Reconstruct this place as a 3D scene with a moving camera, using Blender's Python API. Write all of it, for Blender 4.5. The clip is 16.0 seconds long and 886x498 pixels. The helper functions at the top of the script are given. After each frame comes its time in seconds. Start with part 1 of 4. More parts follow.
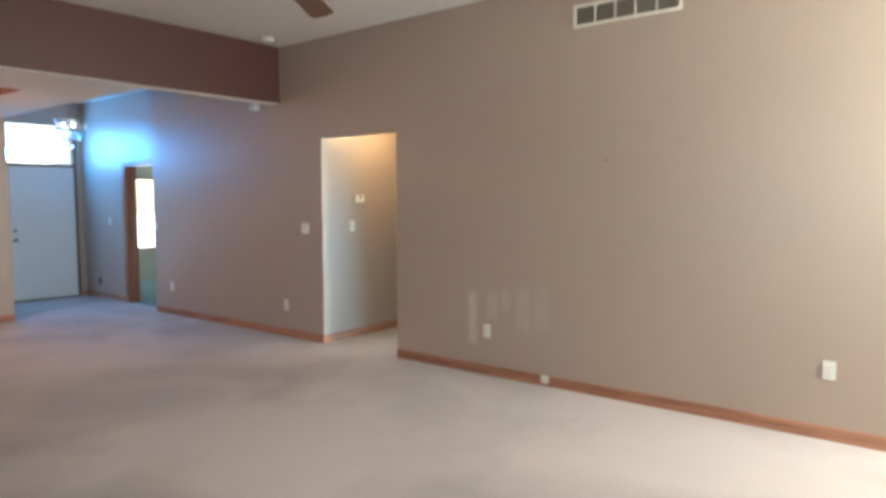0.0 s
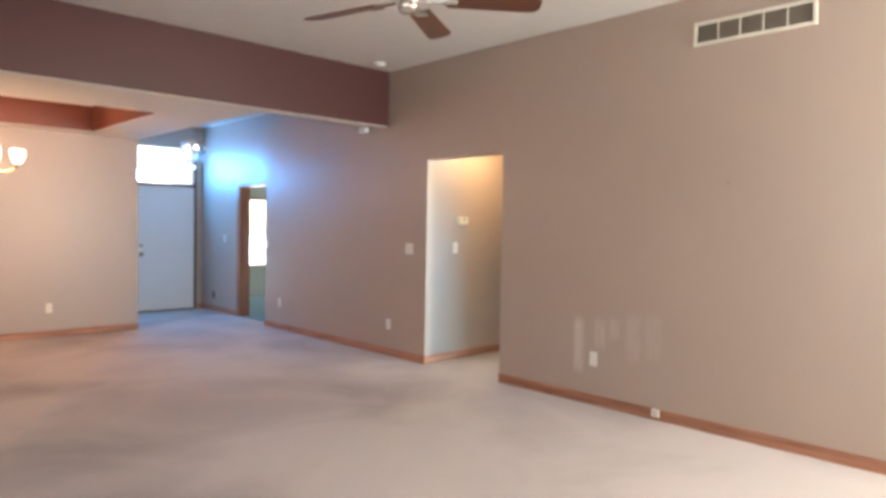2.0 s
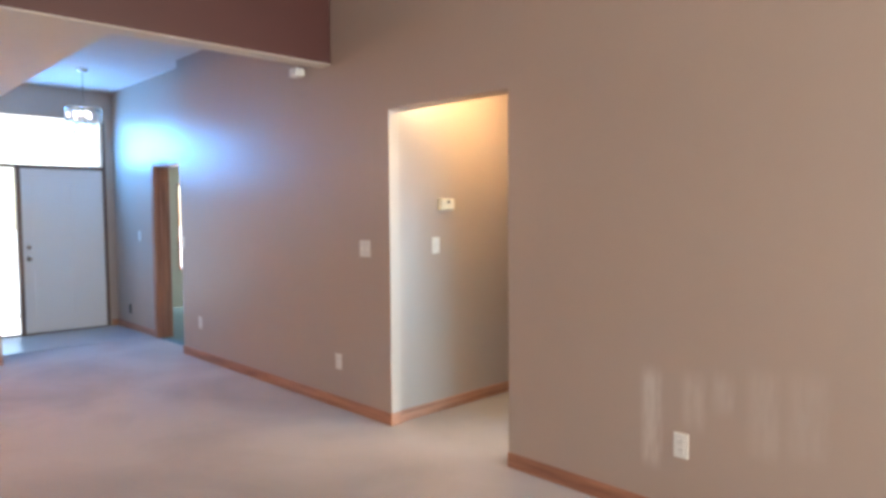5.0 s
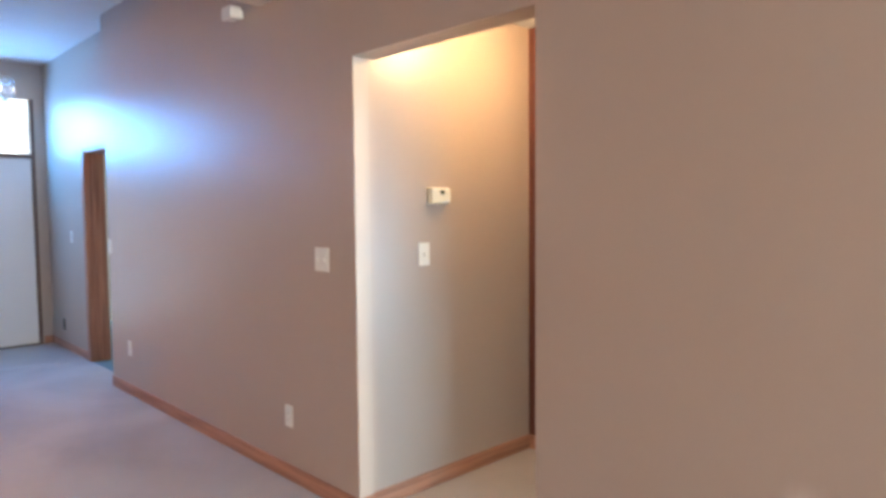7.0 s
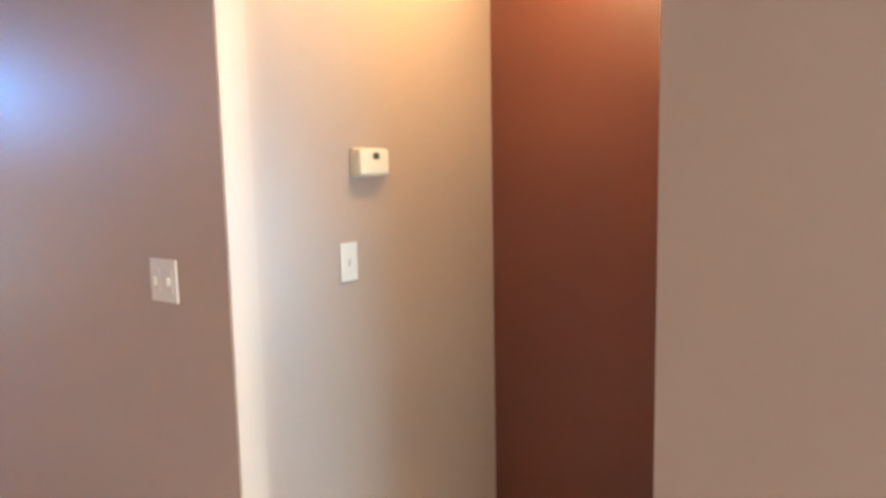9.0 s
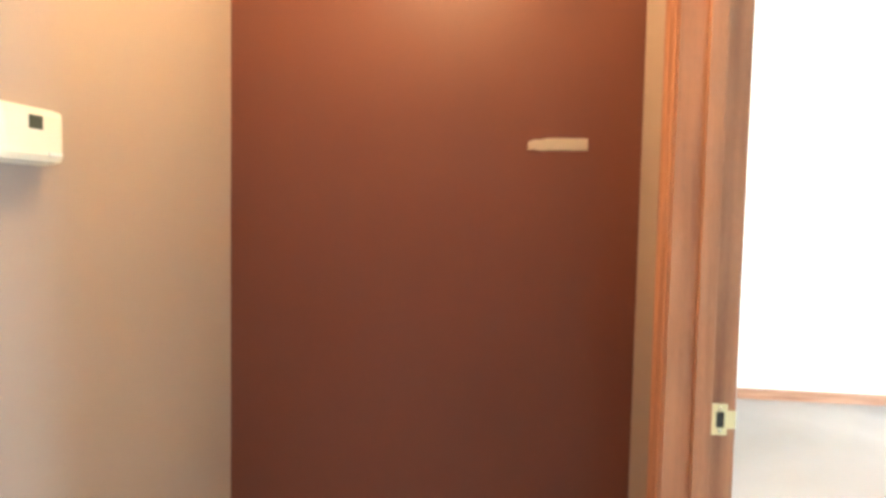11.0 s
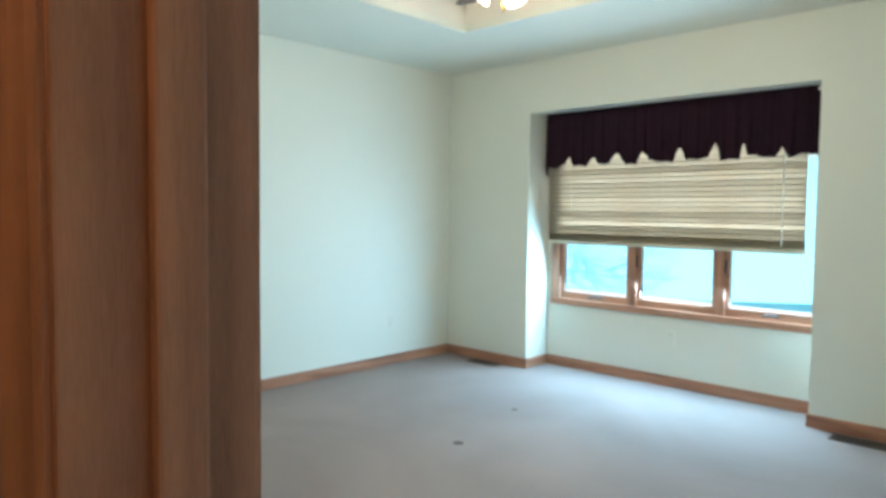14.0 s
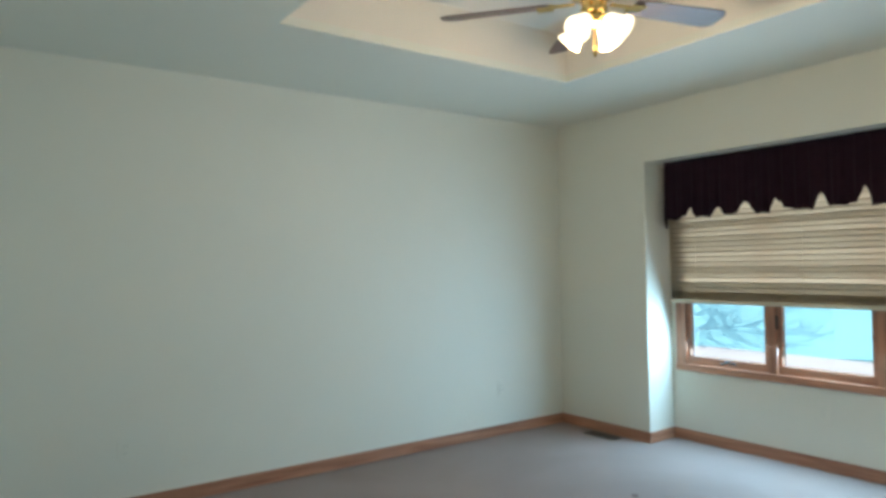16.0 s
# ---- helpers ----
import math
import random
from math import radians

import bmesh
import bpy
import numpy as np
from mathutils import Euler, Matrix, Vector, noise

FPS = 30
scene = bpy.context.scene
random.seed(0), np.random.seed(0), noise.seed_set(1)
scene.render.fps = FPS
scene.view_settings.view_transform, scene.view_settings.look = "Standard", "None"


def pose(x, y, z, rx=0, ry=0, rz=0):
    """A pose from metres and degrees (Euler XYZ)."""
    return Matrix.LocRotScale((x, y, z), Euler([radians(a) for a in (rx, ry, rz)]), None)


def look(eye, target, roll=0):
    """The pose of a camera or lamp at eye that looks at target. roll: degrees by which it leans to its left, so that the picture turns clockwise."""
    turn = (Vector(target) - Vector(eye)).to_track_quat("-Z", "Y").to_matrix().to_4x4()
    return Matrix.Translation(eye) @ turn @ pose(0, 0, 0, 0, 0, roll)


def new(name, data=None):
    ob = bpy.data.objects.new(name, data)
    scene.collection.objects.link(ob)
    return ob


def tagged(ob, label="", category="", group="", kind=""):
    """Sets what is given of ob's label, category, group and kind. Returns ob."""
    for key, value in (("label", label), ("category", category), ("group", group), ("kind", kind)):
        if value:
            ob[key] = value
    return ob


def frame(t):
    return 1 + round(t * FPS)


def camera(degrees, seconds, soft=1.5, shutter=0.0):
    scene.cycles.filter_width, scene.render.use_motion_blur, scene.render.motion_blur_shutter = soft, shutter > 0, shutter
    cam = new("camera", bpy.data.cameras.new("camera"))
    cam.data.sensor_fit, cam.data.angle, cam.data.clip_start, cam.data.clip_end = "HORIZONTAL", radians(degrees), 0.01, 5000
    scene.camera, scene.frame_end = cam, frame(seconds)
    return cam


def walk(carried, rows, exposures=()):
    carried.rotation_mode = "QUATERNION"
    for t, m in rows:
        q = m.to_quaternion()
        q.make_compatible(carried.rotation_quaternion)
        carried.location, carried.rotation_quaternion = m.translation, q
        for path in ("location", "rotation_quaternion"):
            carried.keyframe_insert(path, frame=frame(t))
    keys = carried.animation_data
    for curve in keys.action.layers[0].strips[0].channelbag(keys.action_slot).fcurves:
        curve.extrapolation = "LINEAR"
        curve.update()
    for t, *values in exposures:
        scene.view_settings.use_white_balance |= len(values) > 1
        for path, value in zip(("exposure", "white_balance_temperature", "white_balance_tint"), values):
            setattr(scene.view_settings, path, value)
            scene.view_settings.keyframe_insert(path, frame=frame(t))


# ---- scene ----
cam = camera(66.9, 16.0, soft=3.6)
PATH = [
    (0, (-4.688, -4.320, 1.503), (-3.127, -3.078, 1.357), -0.22),
    (0.5, (-4.708, -4.290, 1.486), (-3.241, -2.934, 1.382), 0.29),
    (1, (-4.766, -4.270, 1.492), (-3.357, -2.854, 1.407), 0.65),
    (1.5, (-4.803, -4.279, 1.490), (-3.422, -2.834, 1.415), 0.79),
    (2, (-4.719, -4.204, 1.464), (-3.342, -2.755, 1.394), 0.93),
    (2.5, (-4.515, -3.956, 1.462), (-3.123, -2.521, 1.388), 0.73),
    (3, (-4.176, -3.676, 1.431), (-2.780, -2.245, 1.360), 0.51),
    (3.5, (-3.860, -3.386, 1.438), (-2.458, -1.962, 1.364), 0.43),
    (4, (-3.530, -3.068, 1.458), (-2.125, -1.647, 1.368), -0.06),
    (6.5, (-2.088, -1.746, 1.462), (-0.711, -0.301, 1.341), -0.54),
    (7, (-1.856, -1.492, 1.454), (-0.471, -0.055, 1.333), -0.49),
    (7.5, (-1.622, -1.221, 1.478), (-0.224, 0.203, 1.339), -0.65),
    (8, (-1.433, -0.966, 1.483), (-0.001, 0.421, 1.327), -0.91),
    (10.3, (-0.558, 0.126, 1.433), (1.314, 0.814, 1.291), 0.98),
    (10.5, (-0.504, 0.120, 1.393), (1.394, 0.742, 1.295), 1.45),
    (11, (-0.377, 0.279, 1.424), (1.605, 0.512, 1.299), 1.17),
    (11.5, (-0.312, 0.441, 1.450), (1.669, 0.218, 1.290), 0.97),
    (12, (-0.255, 0.474, 1.486), (1.662, -0.054, 1.269), 0.16),
    (12.5, (-0.147, 0.411, 1.412), (1.700, -0.343, 1.269), 0.86),
    (13, (0.080, 0.328, 1.418), (1.779, -0.716, 1.263), 1.68),
    (13.5, (0.267, 0.244, 1.340), (1.795, -1.041, 1.224), 1.51),
    (14, (0.505, 0.122, 1.358), (1.882, -1.324, 1.250), 0.60),
    (14.5, (0.644, -0.023, 1.385), (1.976, -1.512, 1.296), -1.09),
    (15, (0.661, -0.217, 1.449), (2.084, -1.621, 1.377), -1.38),
    (15.5, (0.640, -0.246, 1.440), (2.178, -1.525, 1.431), -1.30),
    (16, (0.599, -0.206, 1.420), (2.226, -1.369, 1.472), -0.96),
]
walk(cam, [(t, look(e, g, r)) for t, e, g, r in PATH], exposures=[
    (0, 1.78, 6150, 2), (2.0, 2.12, 6450, 9), (4.2, 2.14, 6600, 11), (8.2, 2.20, 6850, 15), (10.3, 2.60, 7000, 15), (11.0, 2.64, 6900, 12), (11.5, 2.38, 6600, 9), (12.0, 1.72, 6400, 6),
    (12.6, 1.44, 6400, 5), (13.2, 1.30, 6400, 5), (13.6, 0.97, 6400, 5), (14.0, 0.52, 6400, 5), (14.5, 0.19, 6450, 6), (15.0, -0.05, 6600, 9), (16.0, -0.19, 6800, 11)])

# ---- world, sun, large lights ----
world = bpy.data.worlds.new("sky")
scene.world = world
world.use_nodes = True
wn = world.node_tree.nodes
sky = wn.new("ShaderNodeTexSky")
sky.sky_type, sky.sun_disc = "NISHITA", False
sky.sun_elevation, sky.sun_rotation = radians(38), radians(75)
wn["Background"].inputs["Strength"].default_value = 0.15
world.node_tree.links.new(sky.outputs["Color"], wn["Background"].inputs["Color"])


def lamp(name, kind, energy, color, m, size=0.1, size_y=0.0, angle=0.0):
    d = bpy.data.lights.new(name, kind)
    d.energy, d.color = energy, color
    if kind == "AREA":
        d.shape, d.size, d.size_y = "RECTANGLE", size, size_y or size
    elif kind == "SUN":
        d.angle = angle
    else:
        d.shadow_soft_size = size
    ob = new(name, d)
    ob.matrix_world = m
    return ob


SUN_AZ = radians(75)
lamp("sun", "SUN", 5.0, (1.0, 0.95, 0.88), look((math.sin(SUN_AZ) * 30, math.cos(SUN_AZ) * 30, 24), (0, 0, 0)), angle=radians(0.5))
# next three: added daylight lamps in living room windows that are unseen and assumed
lamp("corner_daylight", "AREA", 54, (1.0, 0.98, 0.88), look((-0.47, -5.72, 1.95), (-0.47, 0, 1.95)), 0.66, 1.0)
lamp("south_daylight", "AREA", 6, (1.0, 0.95, 0.92), look((-5.5, -5.72, 1.4), (-5.5, 0, 1.2)), 1.1, 0.9)
lamp("west_daylight", "AREA", 7.5, (0.93, 0.97, 1.0), look((-6.92, -2.6, 1.5), (0, -2.6, 1.2)), 1.8, 1.3)
lamp("transom_daylight", "AREA", 16, (0.07, 0.38, 1.0), look((-0.66, 6.87, 2.36), (-0.66, 0, 0.4)), 1.1, 0.5)
lamp("sidelight_daylight", "AREA", 1.2, (0.3, 0.62, 1.0), look((-1.12, 6.87, 1.1), (-1.12, 0, 1.0)), 0.22, 1.7)
lamp("far_window_daylight", "AREA", 8, (0.9, 0.97, 1.0), look((2.1, 8.02, 1.25), (2.1, 0, 1.1)), 1.2, 1.2)
lamp("bedroom_daylight", "AREA", 78, (0.38, 0.71, 1.0), look((2.85, -4.902, 0.88), (2.85, 0, -0.5)), 2.0, 0.40)
lamp("bedroom_upper_daylight", "AREA", 10, (0.92, 0.97, 1.0), look((2.85, -4.907, 1.65), (2.85, 0, 1.65)), 1.95, 0.95)
lamp("hall_bulb", "POINT", 5.9, (1.0, 0.72, 0.37), pose(0.72, 0.55, 2.34), 0.05)

# ---- materials ----


def material(name, color, rough=0.6, metal=0.0, spec=0.5, var=0.06, scale=3.0, fine=120.0, bump=0.1, bump_scale=None, dark=None, stretch=(1, 1, 1), emit=0.0):
    """Principled paint or plastic: base colour varied at a large and a fine scale, with fine relief."""
    m = bpy.data.materials.new(name)
    m.use_nodes = True
    nt = m.node_tree
    n, k = nt.nodes, nt.links
    p = n["Principled BSDF"]
    p.inputs["Roughness"].default_value, p.inputs["Metallic"].default_value = rough, metal
    p.inputs["Specular IOR Level"].default_value = spec
    co = n.new("ShaderNodeTexCoord")
    mp = n.new("ShaderNodeMapping")
    mp.inputs["Scale"].default_value = stretch
    k.new(co.outputs["Object"], mp.inputs["Vector"])
    big = n.new("ShaderNodeTexNoise")
    big.inputs["Scale"].default_value, big.inputs["Detail"].default_value = scale, 5
    small = n.new("ShaderNodeTexNoise")
    small.inputs["Scale"].default_value, small.inputs["Detail"].default_value = fine, 2
    for t in (big, small):
        k.new(mp.outputs["Vector"], t.inputs["Vector"])
    mix = n.new("ShaderNodeMix")
    mix.data_type = "RGBA"
    low = dark or tuple(c * (1 - 2 * var) for c in color)
    mix.inputs[6].default_value, mix.inputs[7].default_value = (*low, 1), (*(min(1, c * (1 + var)) for c in color), 1)
    add = n.new("ShaderNodeMath")
    add.operation = "MULTIPLY_ADD"
    add.inputs[1].default_value, add.inputs[2].default_value = 0.3, 0.0
    k.new(small.outputs["Fac"], add.inputs[0])
    sm = n.new("ShaderNodeMath")
    sm.operation = "MULTIPLY_ADD"
    sm.inputs[1].default_value = 0.7
    k.new(big.outputs["Fac"], sm.inputs[0])
    k.new(add.outputs[0], sm.inputs[2])
    k.new(sm.outputs[0], mix.inputs[0])
    k.new(mix.outputs[2], p.inputs["Base Color"])
    b = n.new("ShaderNodeBump")
    b.inputs["Strength"].default_value, b.inputs["Distance"].default_value = bump, 0.002
    k.new(small.outputs["Fac"], b.inputs["Height"])
    k.new(b.outputs["Normal"], p.inputs["Normal"])
    if emit:
        p.inputs["Emission Color"].default_value, p.inputs["Emission Strength"].default_value = (*color, 1), emit
    return m


def wood(name, color, dark, axis=2, rough=0.4):
    """Oak trim: long grain streaks along one axis, with darker wavering bands."""
    m = material(name, color, rough, var=0.1, scale=2.0, fine=60, bump=0.15, dark=dark)
    nt = m.node_tree
    n, k = nt.nodes, nt.links
    s = [14.0, 14.0, 14.0]
    s[axis] = 0.9
    n["Mapping"].inputs["Scale"].default_value = s
    mix = n["Mix"]
    src = mix.inputs[0].links[0].from_socket
    band = n.new("ShaderNodeTexNoise")
    band.inputs["Scale"].default_value, band.inputs["Detail"].default_value, band.inputs["Distortion"].default_value = 0.9, 3, 1.2
    k.new(n["Mapping"].outputs["Vector"], band.inputs["Vector"])
    spread = n.new("ShaderNodeMapRange")
    spread.inputs[1].default_value, spread.inputs[2].default_value = 0.34, 0.60
    both = n.new("ShaderNodeMath")
    both.operation = "MULTIPLY_ADD"
    both.inputs[1].default_value = 0.45
    half = n.new("ShaderNodeMath")
    half.operation = "MULTIPLY"
    half.inputs[1].default_value = 0.55
    k.new(src, half.inputs[0])
    k.new(band.outputs["Fac"], both.inputs[0])
    k.new(half.outputs[0], both.inputs[2])
    k.new(both.outputs[0], spread.inputs[0])
    k.new(spread.outputs[0], mix.inputs[0])
    return m


def carpet(name, light, dark, stain):
    m = material(name, light, 0.95, spec=0.1, fine=340, scale=0.9, bump=1.0, dark=dark)
    nt = m.node_tree
    n, k = nt.nodes, nt.links
    p = n["Principled BSDF"]
    src = p.inputs["Base Color"].links[0].from_socket
    co = n["Texture Coordinate"]
    w = n.new("ShaderNodeTexNoise")
    w.inputs["Scale"].default_value, w.inputs["Detail"].default_value, w.inputs["Distortion"].default_value = 0.70, 6, 0.5
    k.new(co.outputs["Object"], w.inputs["Vector"])
    r = n.new("ShaderNodeValToRGB")
    r.color_ramp.elements[0].position, r.color_ramp.elements[1].position = 0.43, 0.78
    k.new(w.outputs["Fac"], r.inputs["Fac"])
    mul = n.new("ShaderNodeMath")
    mul.operation = "MULTIPLY"
    mul.inputs[1].default_value = 0.85
    k.new(r.outputs["Color"], mul.inputs[0])
    mix = n.new("ShaderNodeMix")
    mix.data_type = "RGBA"
    mix.inputs[7].default_value = (*stain, 1)
    k.new(mul.outputs[0], mix.inputs[0])
    k.new(src, mix.inputs[6])
    k.new(mix.outputs[2], p.inputs["Base Color"])
    return m


def glass(name, tint=(1, 1, 1), rough=0.0):
    m = bpy.data.materials.new(name)
    m.use_nodes = True
    p = m.node_tree.nodes["Principled BSDF"]
    p.inputs["Base Color"].default_value = (*tint, 1)
    p.inputs["Roughness"].default_value, p.inputs["Transmission Weight"].default_value, p.inputs["IOR"].default_value = rough, 1.0, 1.45
    return m


TAUPE = material("taupe wall paint", (0.44, 0.346, 0.284), 0.38, spec=0.8, var=0.03, scale=1.2, fine=220, bump=0.12)
TAUPE_MARKS = material("taupe wall paint with pale upright streaks", (0.44, 0.346, 0.284), 0.38, spec=0.8, var=0.03, scale=1.2, fine=220, bump=0.12)


def math_node(nt, op, a, b=None, c=None):
    q = nt.nodes.new("ShaderNodeMath")
    q.operation = op
    for i, v in enumerate((a, b, c)):
        if v is None:
            continue
        if isinstance(v, (int, float)):
            q.inputs[i].default_value = v
        else:
            nt.links.new(v, q.inputs[i])
    return q.outputs[0]


def ramp(nt, v, lo, hi):
    """0 below lo, 1 above hi, smooth between; lo may lie above hi."""
    r = nt.nodes.new("ShaderNodeMapRange")
    r.interpolation_type = "SMOOTHSTEP"
    flip = lo > hi
    r.inputs[1].default_value, r.inputs[2].default_value = (hi, lo) if flip else (lo, hi)
    r.inputs[3].default_value, r.inputs[4].default_value = (1, 0) if flip else (0, 1)
    nt.links.new(v, r.inputs[0])
    return r.outputs[0]


def add_streaks(m, marks):
    """Pale upright streaks on the wall: each (y, half width, bottom, top, strength)."""
    nt = m.node_tree
    n, k = nt.nodes, nt.links
    p = n["Principled BSDF"]
    src = p.inputs["Base Color"].links[0].from_socket
    co = n["Texture Coordinate"].outputs["Object"]
    sep = n.new("ShaderNodeSeparateXYZ")
    k.new(co, sep.inputs[0])
    mp = n.new("ShaderNodeMapping")
    mp.inputs["Scale"].default_value = (1, 30, 7)
    k.new(co, mp.inputs["Vector"])
    t = n.new("ShaderNodeTexNoise")
    t.inputs["Scale"].default_value, t.inputs["Detail"].default_value = 1.0, 3
    k.new(mp.outputs["Vector"], t.inputs["Vector"])
    sway = math_node(nt, "MULTIPLY_ADD", t.outputs["Fac"], 0.03, -0.015)
    y = math_node(nt, "ADD", sep.outputs["Y"], sway)
    total = None
    for y0, half, z0, z1, strength in marks:
        off = math_node(nt, "ABSOLUTE", math_node(nt, "SUBTRACT", y, y0))
        w = math_node(nt, "MULTIPLY", ramp(nt, off, half * 1.35, half * 0.45), strength)
        w = math_node(nt, "MULTIPLY", w, ramp(nt, sep.outputs["Z"], z0 - 0.05, z0 + 0.05))
        w = math_node(nt, "MULTIPLY", w, ramp(nt, sep.outputs["Z"], z1 + 0.06, z1 - 0.04))
        total = w if total is None else math_node(nt, "ADD", total, w)
    # noise thins the summed streaks unevenly
    worn = math_node(nt, "MULTIPLY", total, math_node(nt, "MULTIPLY_ADD", ramp(nt, t.outputs["Fac"], 0.3, 0.65), 0.5, 0.5))
    mix = n.new("ShaderNodeMix")
    mix.data_type = "RGBA"
    mix.inputs[7].default_value = (0.60, 0.53, 0.47, 1)
    k.new(worn, mix.inputs[0])
    k.new(src, mix.inputs[6])
    k.new(mix.outputs[2], p.inputs["Base Color"])


add_streaks(TAUPE_MARKS, ((-0.918, 0.050, 0.26, 0.69, 1.0), (-1.125, 0.055, 0.48, 0.70, 0.55), (-1.257, 0.045, 0.58, 0.72, 0.5), (-1.43, 0.065, 0.42, 0.76, 0.38), (-1.60, 0.075, 0.45, 0.78, 0.28)))
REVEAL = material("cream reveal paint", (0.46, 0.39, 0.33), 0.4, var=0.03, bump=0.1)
MINT = material("pale mint wall paint", (0.74, 0.735, 0.65), 0.62, spec=0.3, var=0.03, scale=1.5, fine=200, bump=0.12)
MAROON = material("maroon wall paint", (0.100, 0.034, 0.030), 0.5, var=0.05, scale=2, fine=200, bump=0.12)
BRICK = material("red brown wall paint", (0.138, 0.040, 0.025), 0.45, var=0.05, scale=2, fine=200, bump=0.12)
CEIL = material("white ceiling texture", (0.72, 0.69, 0.66), 0.9, spec=0.2, var=0.04, scale=6, fine=90, bump=0.6)
CEIL_WARM = material("cream ceiling paint", (0.76, 0.71, 0.63), 0.85, spec=0.2, var=0.03, scale=3, fine=110, bump=0.3)
OAK = wood("oak trim upright", (0.47, 0.225, 0.135), (0.20, 0.072, 0.040), 2)
OAK_X = wood("oak trim along x", (0.47, 0.225, 0.135), (0.20, 0.072, 0.040), 0)
OAK_Y = wood("oak trim along y", (0.47, 0.225, 0.135), (0.20, 0.072, 0.040), 1)
DARKOAK = wood("dark stained door frame", (0.13, 0.075, 0.06), (0.07, 0.04, 0.035), 2)
BLADE = wood("walnut fan blade", (0.13, 0.045, 0.022), (0.06, 0.02, 0.012), 0, 0.35)
CARPET = carpet("worn beige carpet", (0.58, 0.512, 0.490), (0.49, 0.430, 0.41), (0.29, 0.255, 0.245))
CARPET_BED = carpet("grey beige carpet", (0.36, 0.288, 0.268), (0.30, 0.240, 0.225), (0.245, 0.195, 0.183))
TEAL = material("blue grey carpet", (0.16, 0.25, 0.28), 0.95, spec=0.1, fine=300, bump=0.8)
TILE = material("grey entry vinyl", (0.42, 0.38, 0.37), 0.35, var=0.08, scale=5, fine=90)
WHITE = material("white plastic", (0.78, 0.77, 0.72), 0.4, var=0.02, bump=0.02)
IVORY = material("ivory plastic", (0.80, 0.74, 0.60), 0.4, var=0.02, bump=0.02)
BLACK = material("dark plastic", (0.015, 0.015, 0.015), 0.4, var=0.02, bump=0.02)
DOORWHITE = material("white door enamel", (0.72, 0.74, 0.76), 0.35, var=0.02, scale=2, bump=0.05)
VENTWHITE = material("off white metal", (0.74, 0.71, 0.62), 0.4, var=0.03, bump=0.02)
# grille backing and slats: the shade inside the duct is in this colour
VENTDARK = material("shaded duct metal", (0.30, 0.26, 0.21), 0.6, var=0.1)
REGISTER = material("brown metal register", (0.10, 0.075, 0.06), 0.45, metal=0.4, var=0.1)
BRASS = material("polished brass", (0.80, 0.56, 0.22), 0.2, metal=1.0, var=0.05, bump=0.02)
CHROME = material("pewter metal", (0.62, 0.58, 0.52), 0.22, metal=1.0, var=0.05, bump=0.02)
STRIKE = material("brass strike plate", (0.80, 0.72, 0.48), 0.35, metal=0.7, var=0.05)
VALANCE = material("dark plum fabric", (0.046, 0.019, 0.032), 0.85, spec=0.2, var=0.25, scale=14, fine=400, bump=0.6)
SLAT = material("almond blind slat", (0.80, 0.72, 0.57), 0.5, var=0.05, scale=8)


def see_through(m, share):
    """Lets part of the light through a thin sheet."""
    nt = m.node_tree
    n, k = nt.nodes, nt.links
    p = n["Principled BSDF"]
    tr = n.new("ShaderNodeBsdfTranslucent")
    k.new(p.inputs["Base Color"].links[0].from_socket, tr.inputs["Color"])
    mx = n.new("ShaderNodeMixShader")
    mx.inputs[0].default_value = share
    k.new(p.outputs[0], mx.inputs[1])
    k.new(tr.outputs[0], mx.inputs[2])
    k.new(mx.outputs[0], n["Material Output"].inputs["Surface"])


see_through(SLAT, 0.45)
TAPE = material("masking tape", (0.80, 0.71, 0.60), 0.8, var=0.08, scale=30)
SHADE = material("lit frosted glass", (1.0, 0.78, 0.48), 0.4, emit=3.0)
SHADE_BED = material("lit frosted bell glass", (1.0, 0.86, 0.62), 0.4, emit=2.5)
CRYSTAL = glass("crystal prism", (0.95, 0.98, 1.0))
PANE = glass("window pane", (0.97, 1.0, 1.0))
SNOW = material("snow", (0.88, 0.90, 0.92), 0.8, var=0.05, scale=0.3, fine=6, bump=0.3)
# snow bank: blue shade is in the base colour, brightness partly from added emission
BLUE_BANK = material("blue snow bank with added glow", (0.30, 0.76, 0.90), 0.9, var=0.1, scale=0.2, fine=3, emit=0.25)
BARK = material("bare bark", (0.15, 0.14, 0.13), 0.9, var=0.2, scale=9)

# ---- mesh helpers ----


def cuboid(bm, x0, x1, y0, y1, z0, z1):
    x0, x1, y0, y1, z0, z1 = min(x0, x1), max(x0, x1), min(y0, y1), max(y0, y1), min(z0, z1), max(z0, z1)
    v = [bm.verts.new((x, y, z)) for z in (z0, z1) for y in (y0, y1) for x in (x0, x1)]
    for f in ((0, 2, 3, 1), (4, 5, 7, 6), (0, 1, 5, 4), (2, 6, 7, 3), (0, 4, 6, 2), (1, 3, 7, 5)):
        bm.faces.new([v[i] for i in f])


def boxes(*bs, bevel=0.0):
    bm = bmesh.new()
    for b in bs:
        cuboid(bm, *b)
    if bevel:
        bmesh.ops.bevel(bm, geom=bm.edges[:], offset=bevel, segments=2, affect="EDGES", profile=0.6)
    return bm


def finish(ob_name, bm, mat, smooth=False):
    me = bpy.data.meshes.new(ob_name)
    bmesh.ops.recalc_face_normals(bm, faces=bm.faces[:])
    bm.to_mesh(me)
    bm.free()
    me.materials.append(mat)
    if smooth:
        for p in me.polygons:
            p.use_smooth = True
    return new(ob_name, me)


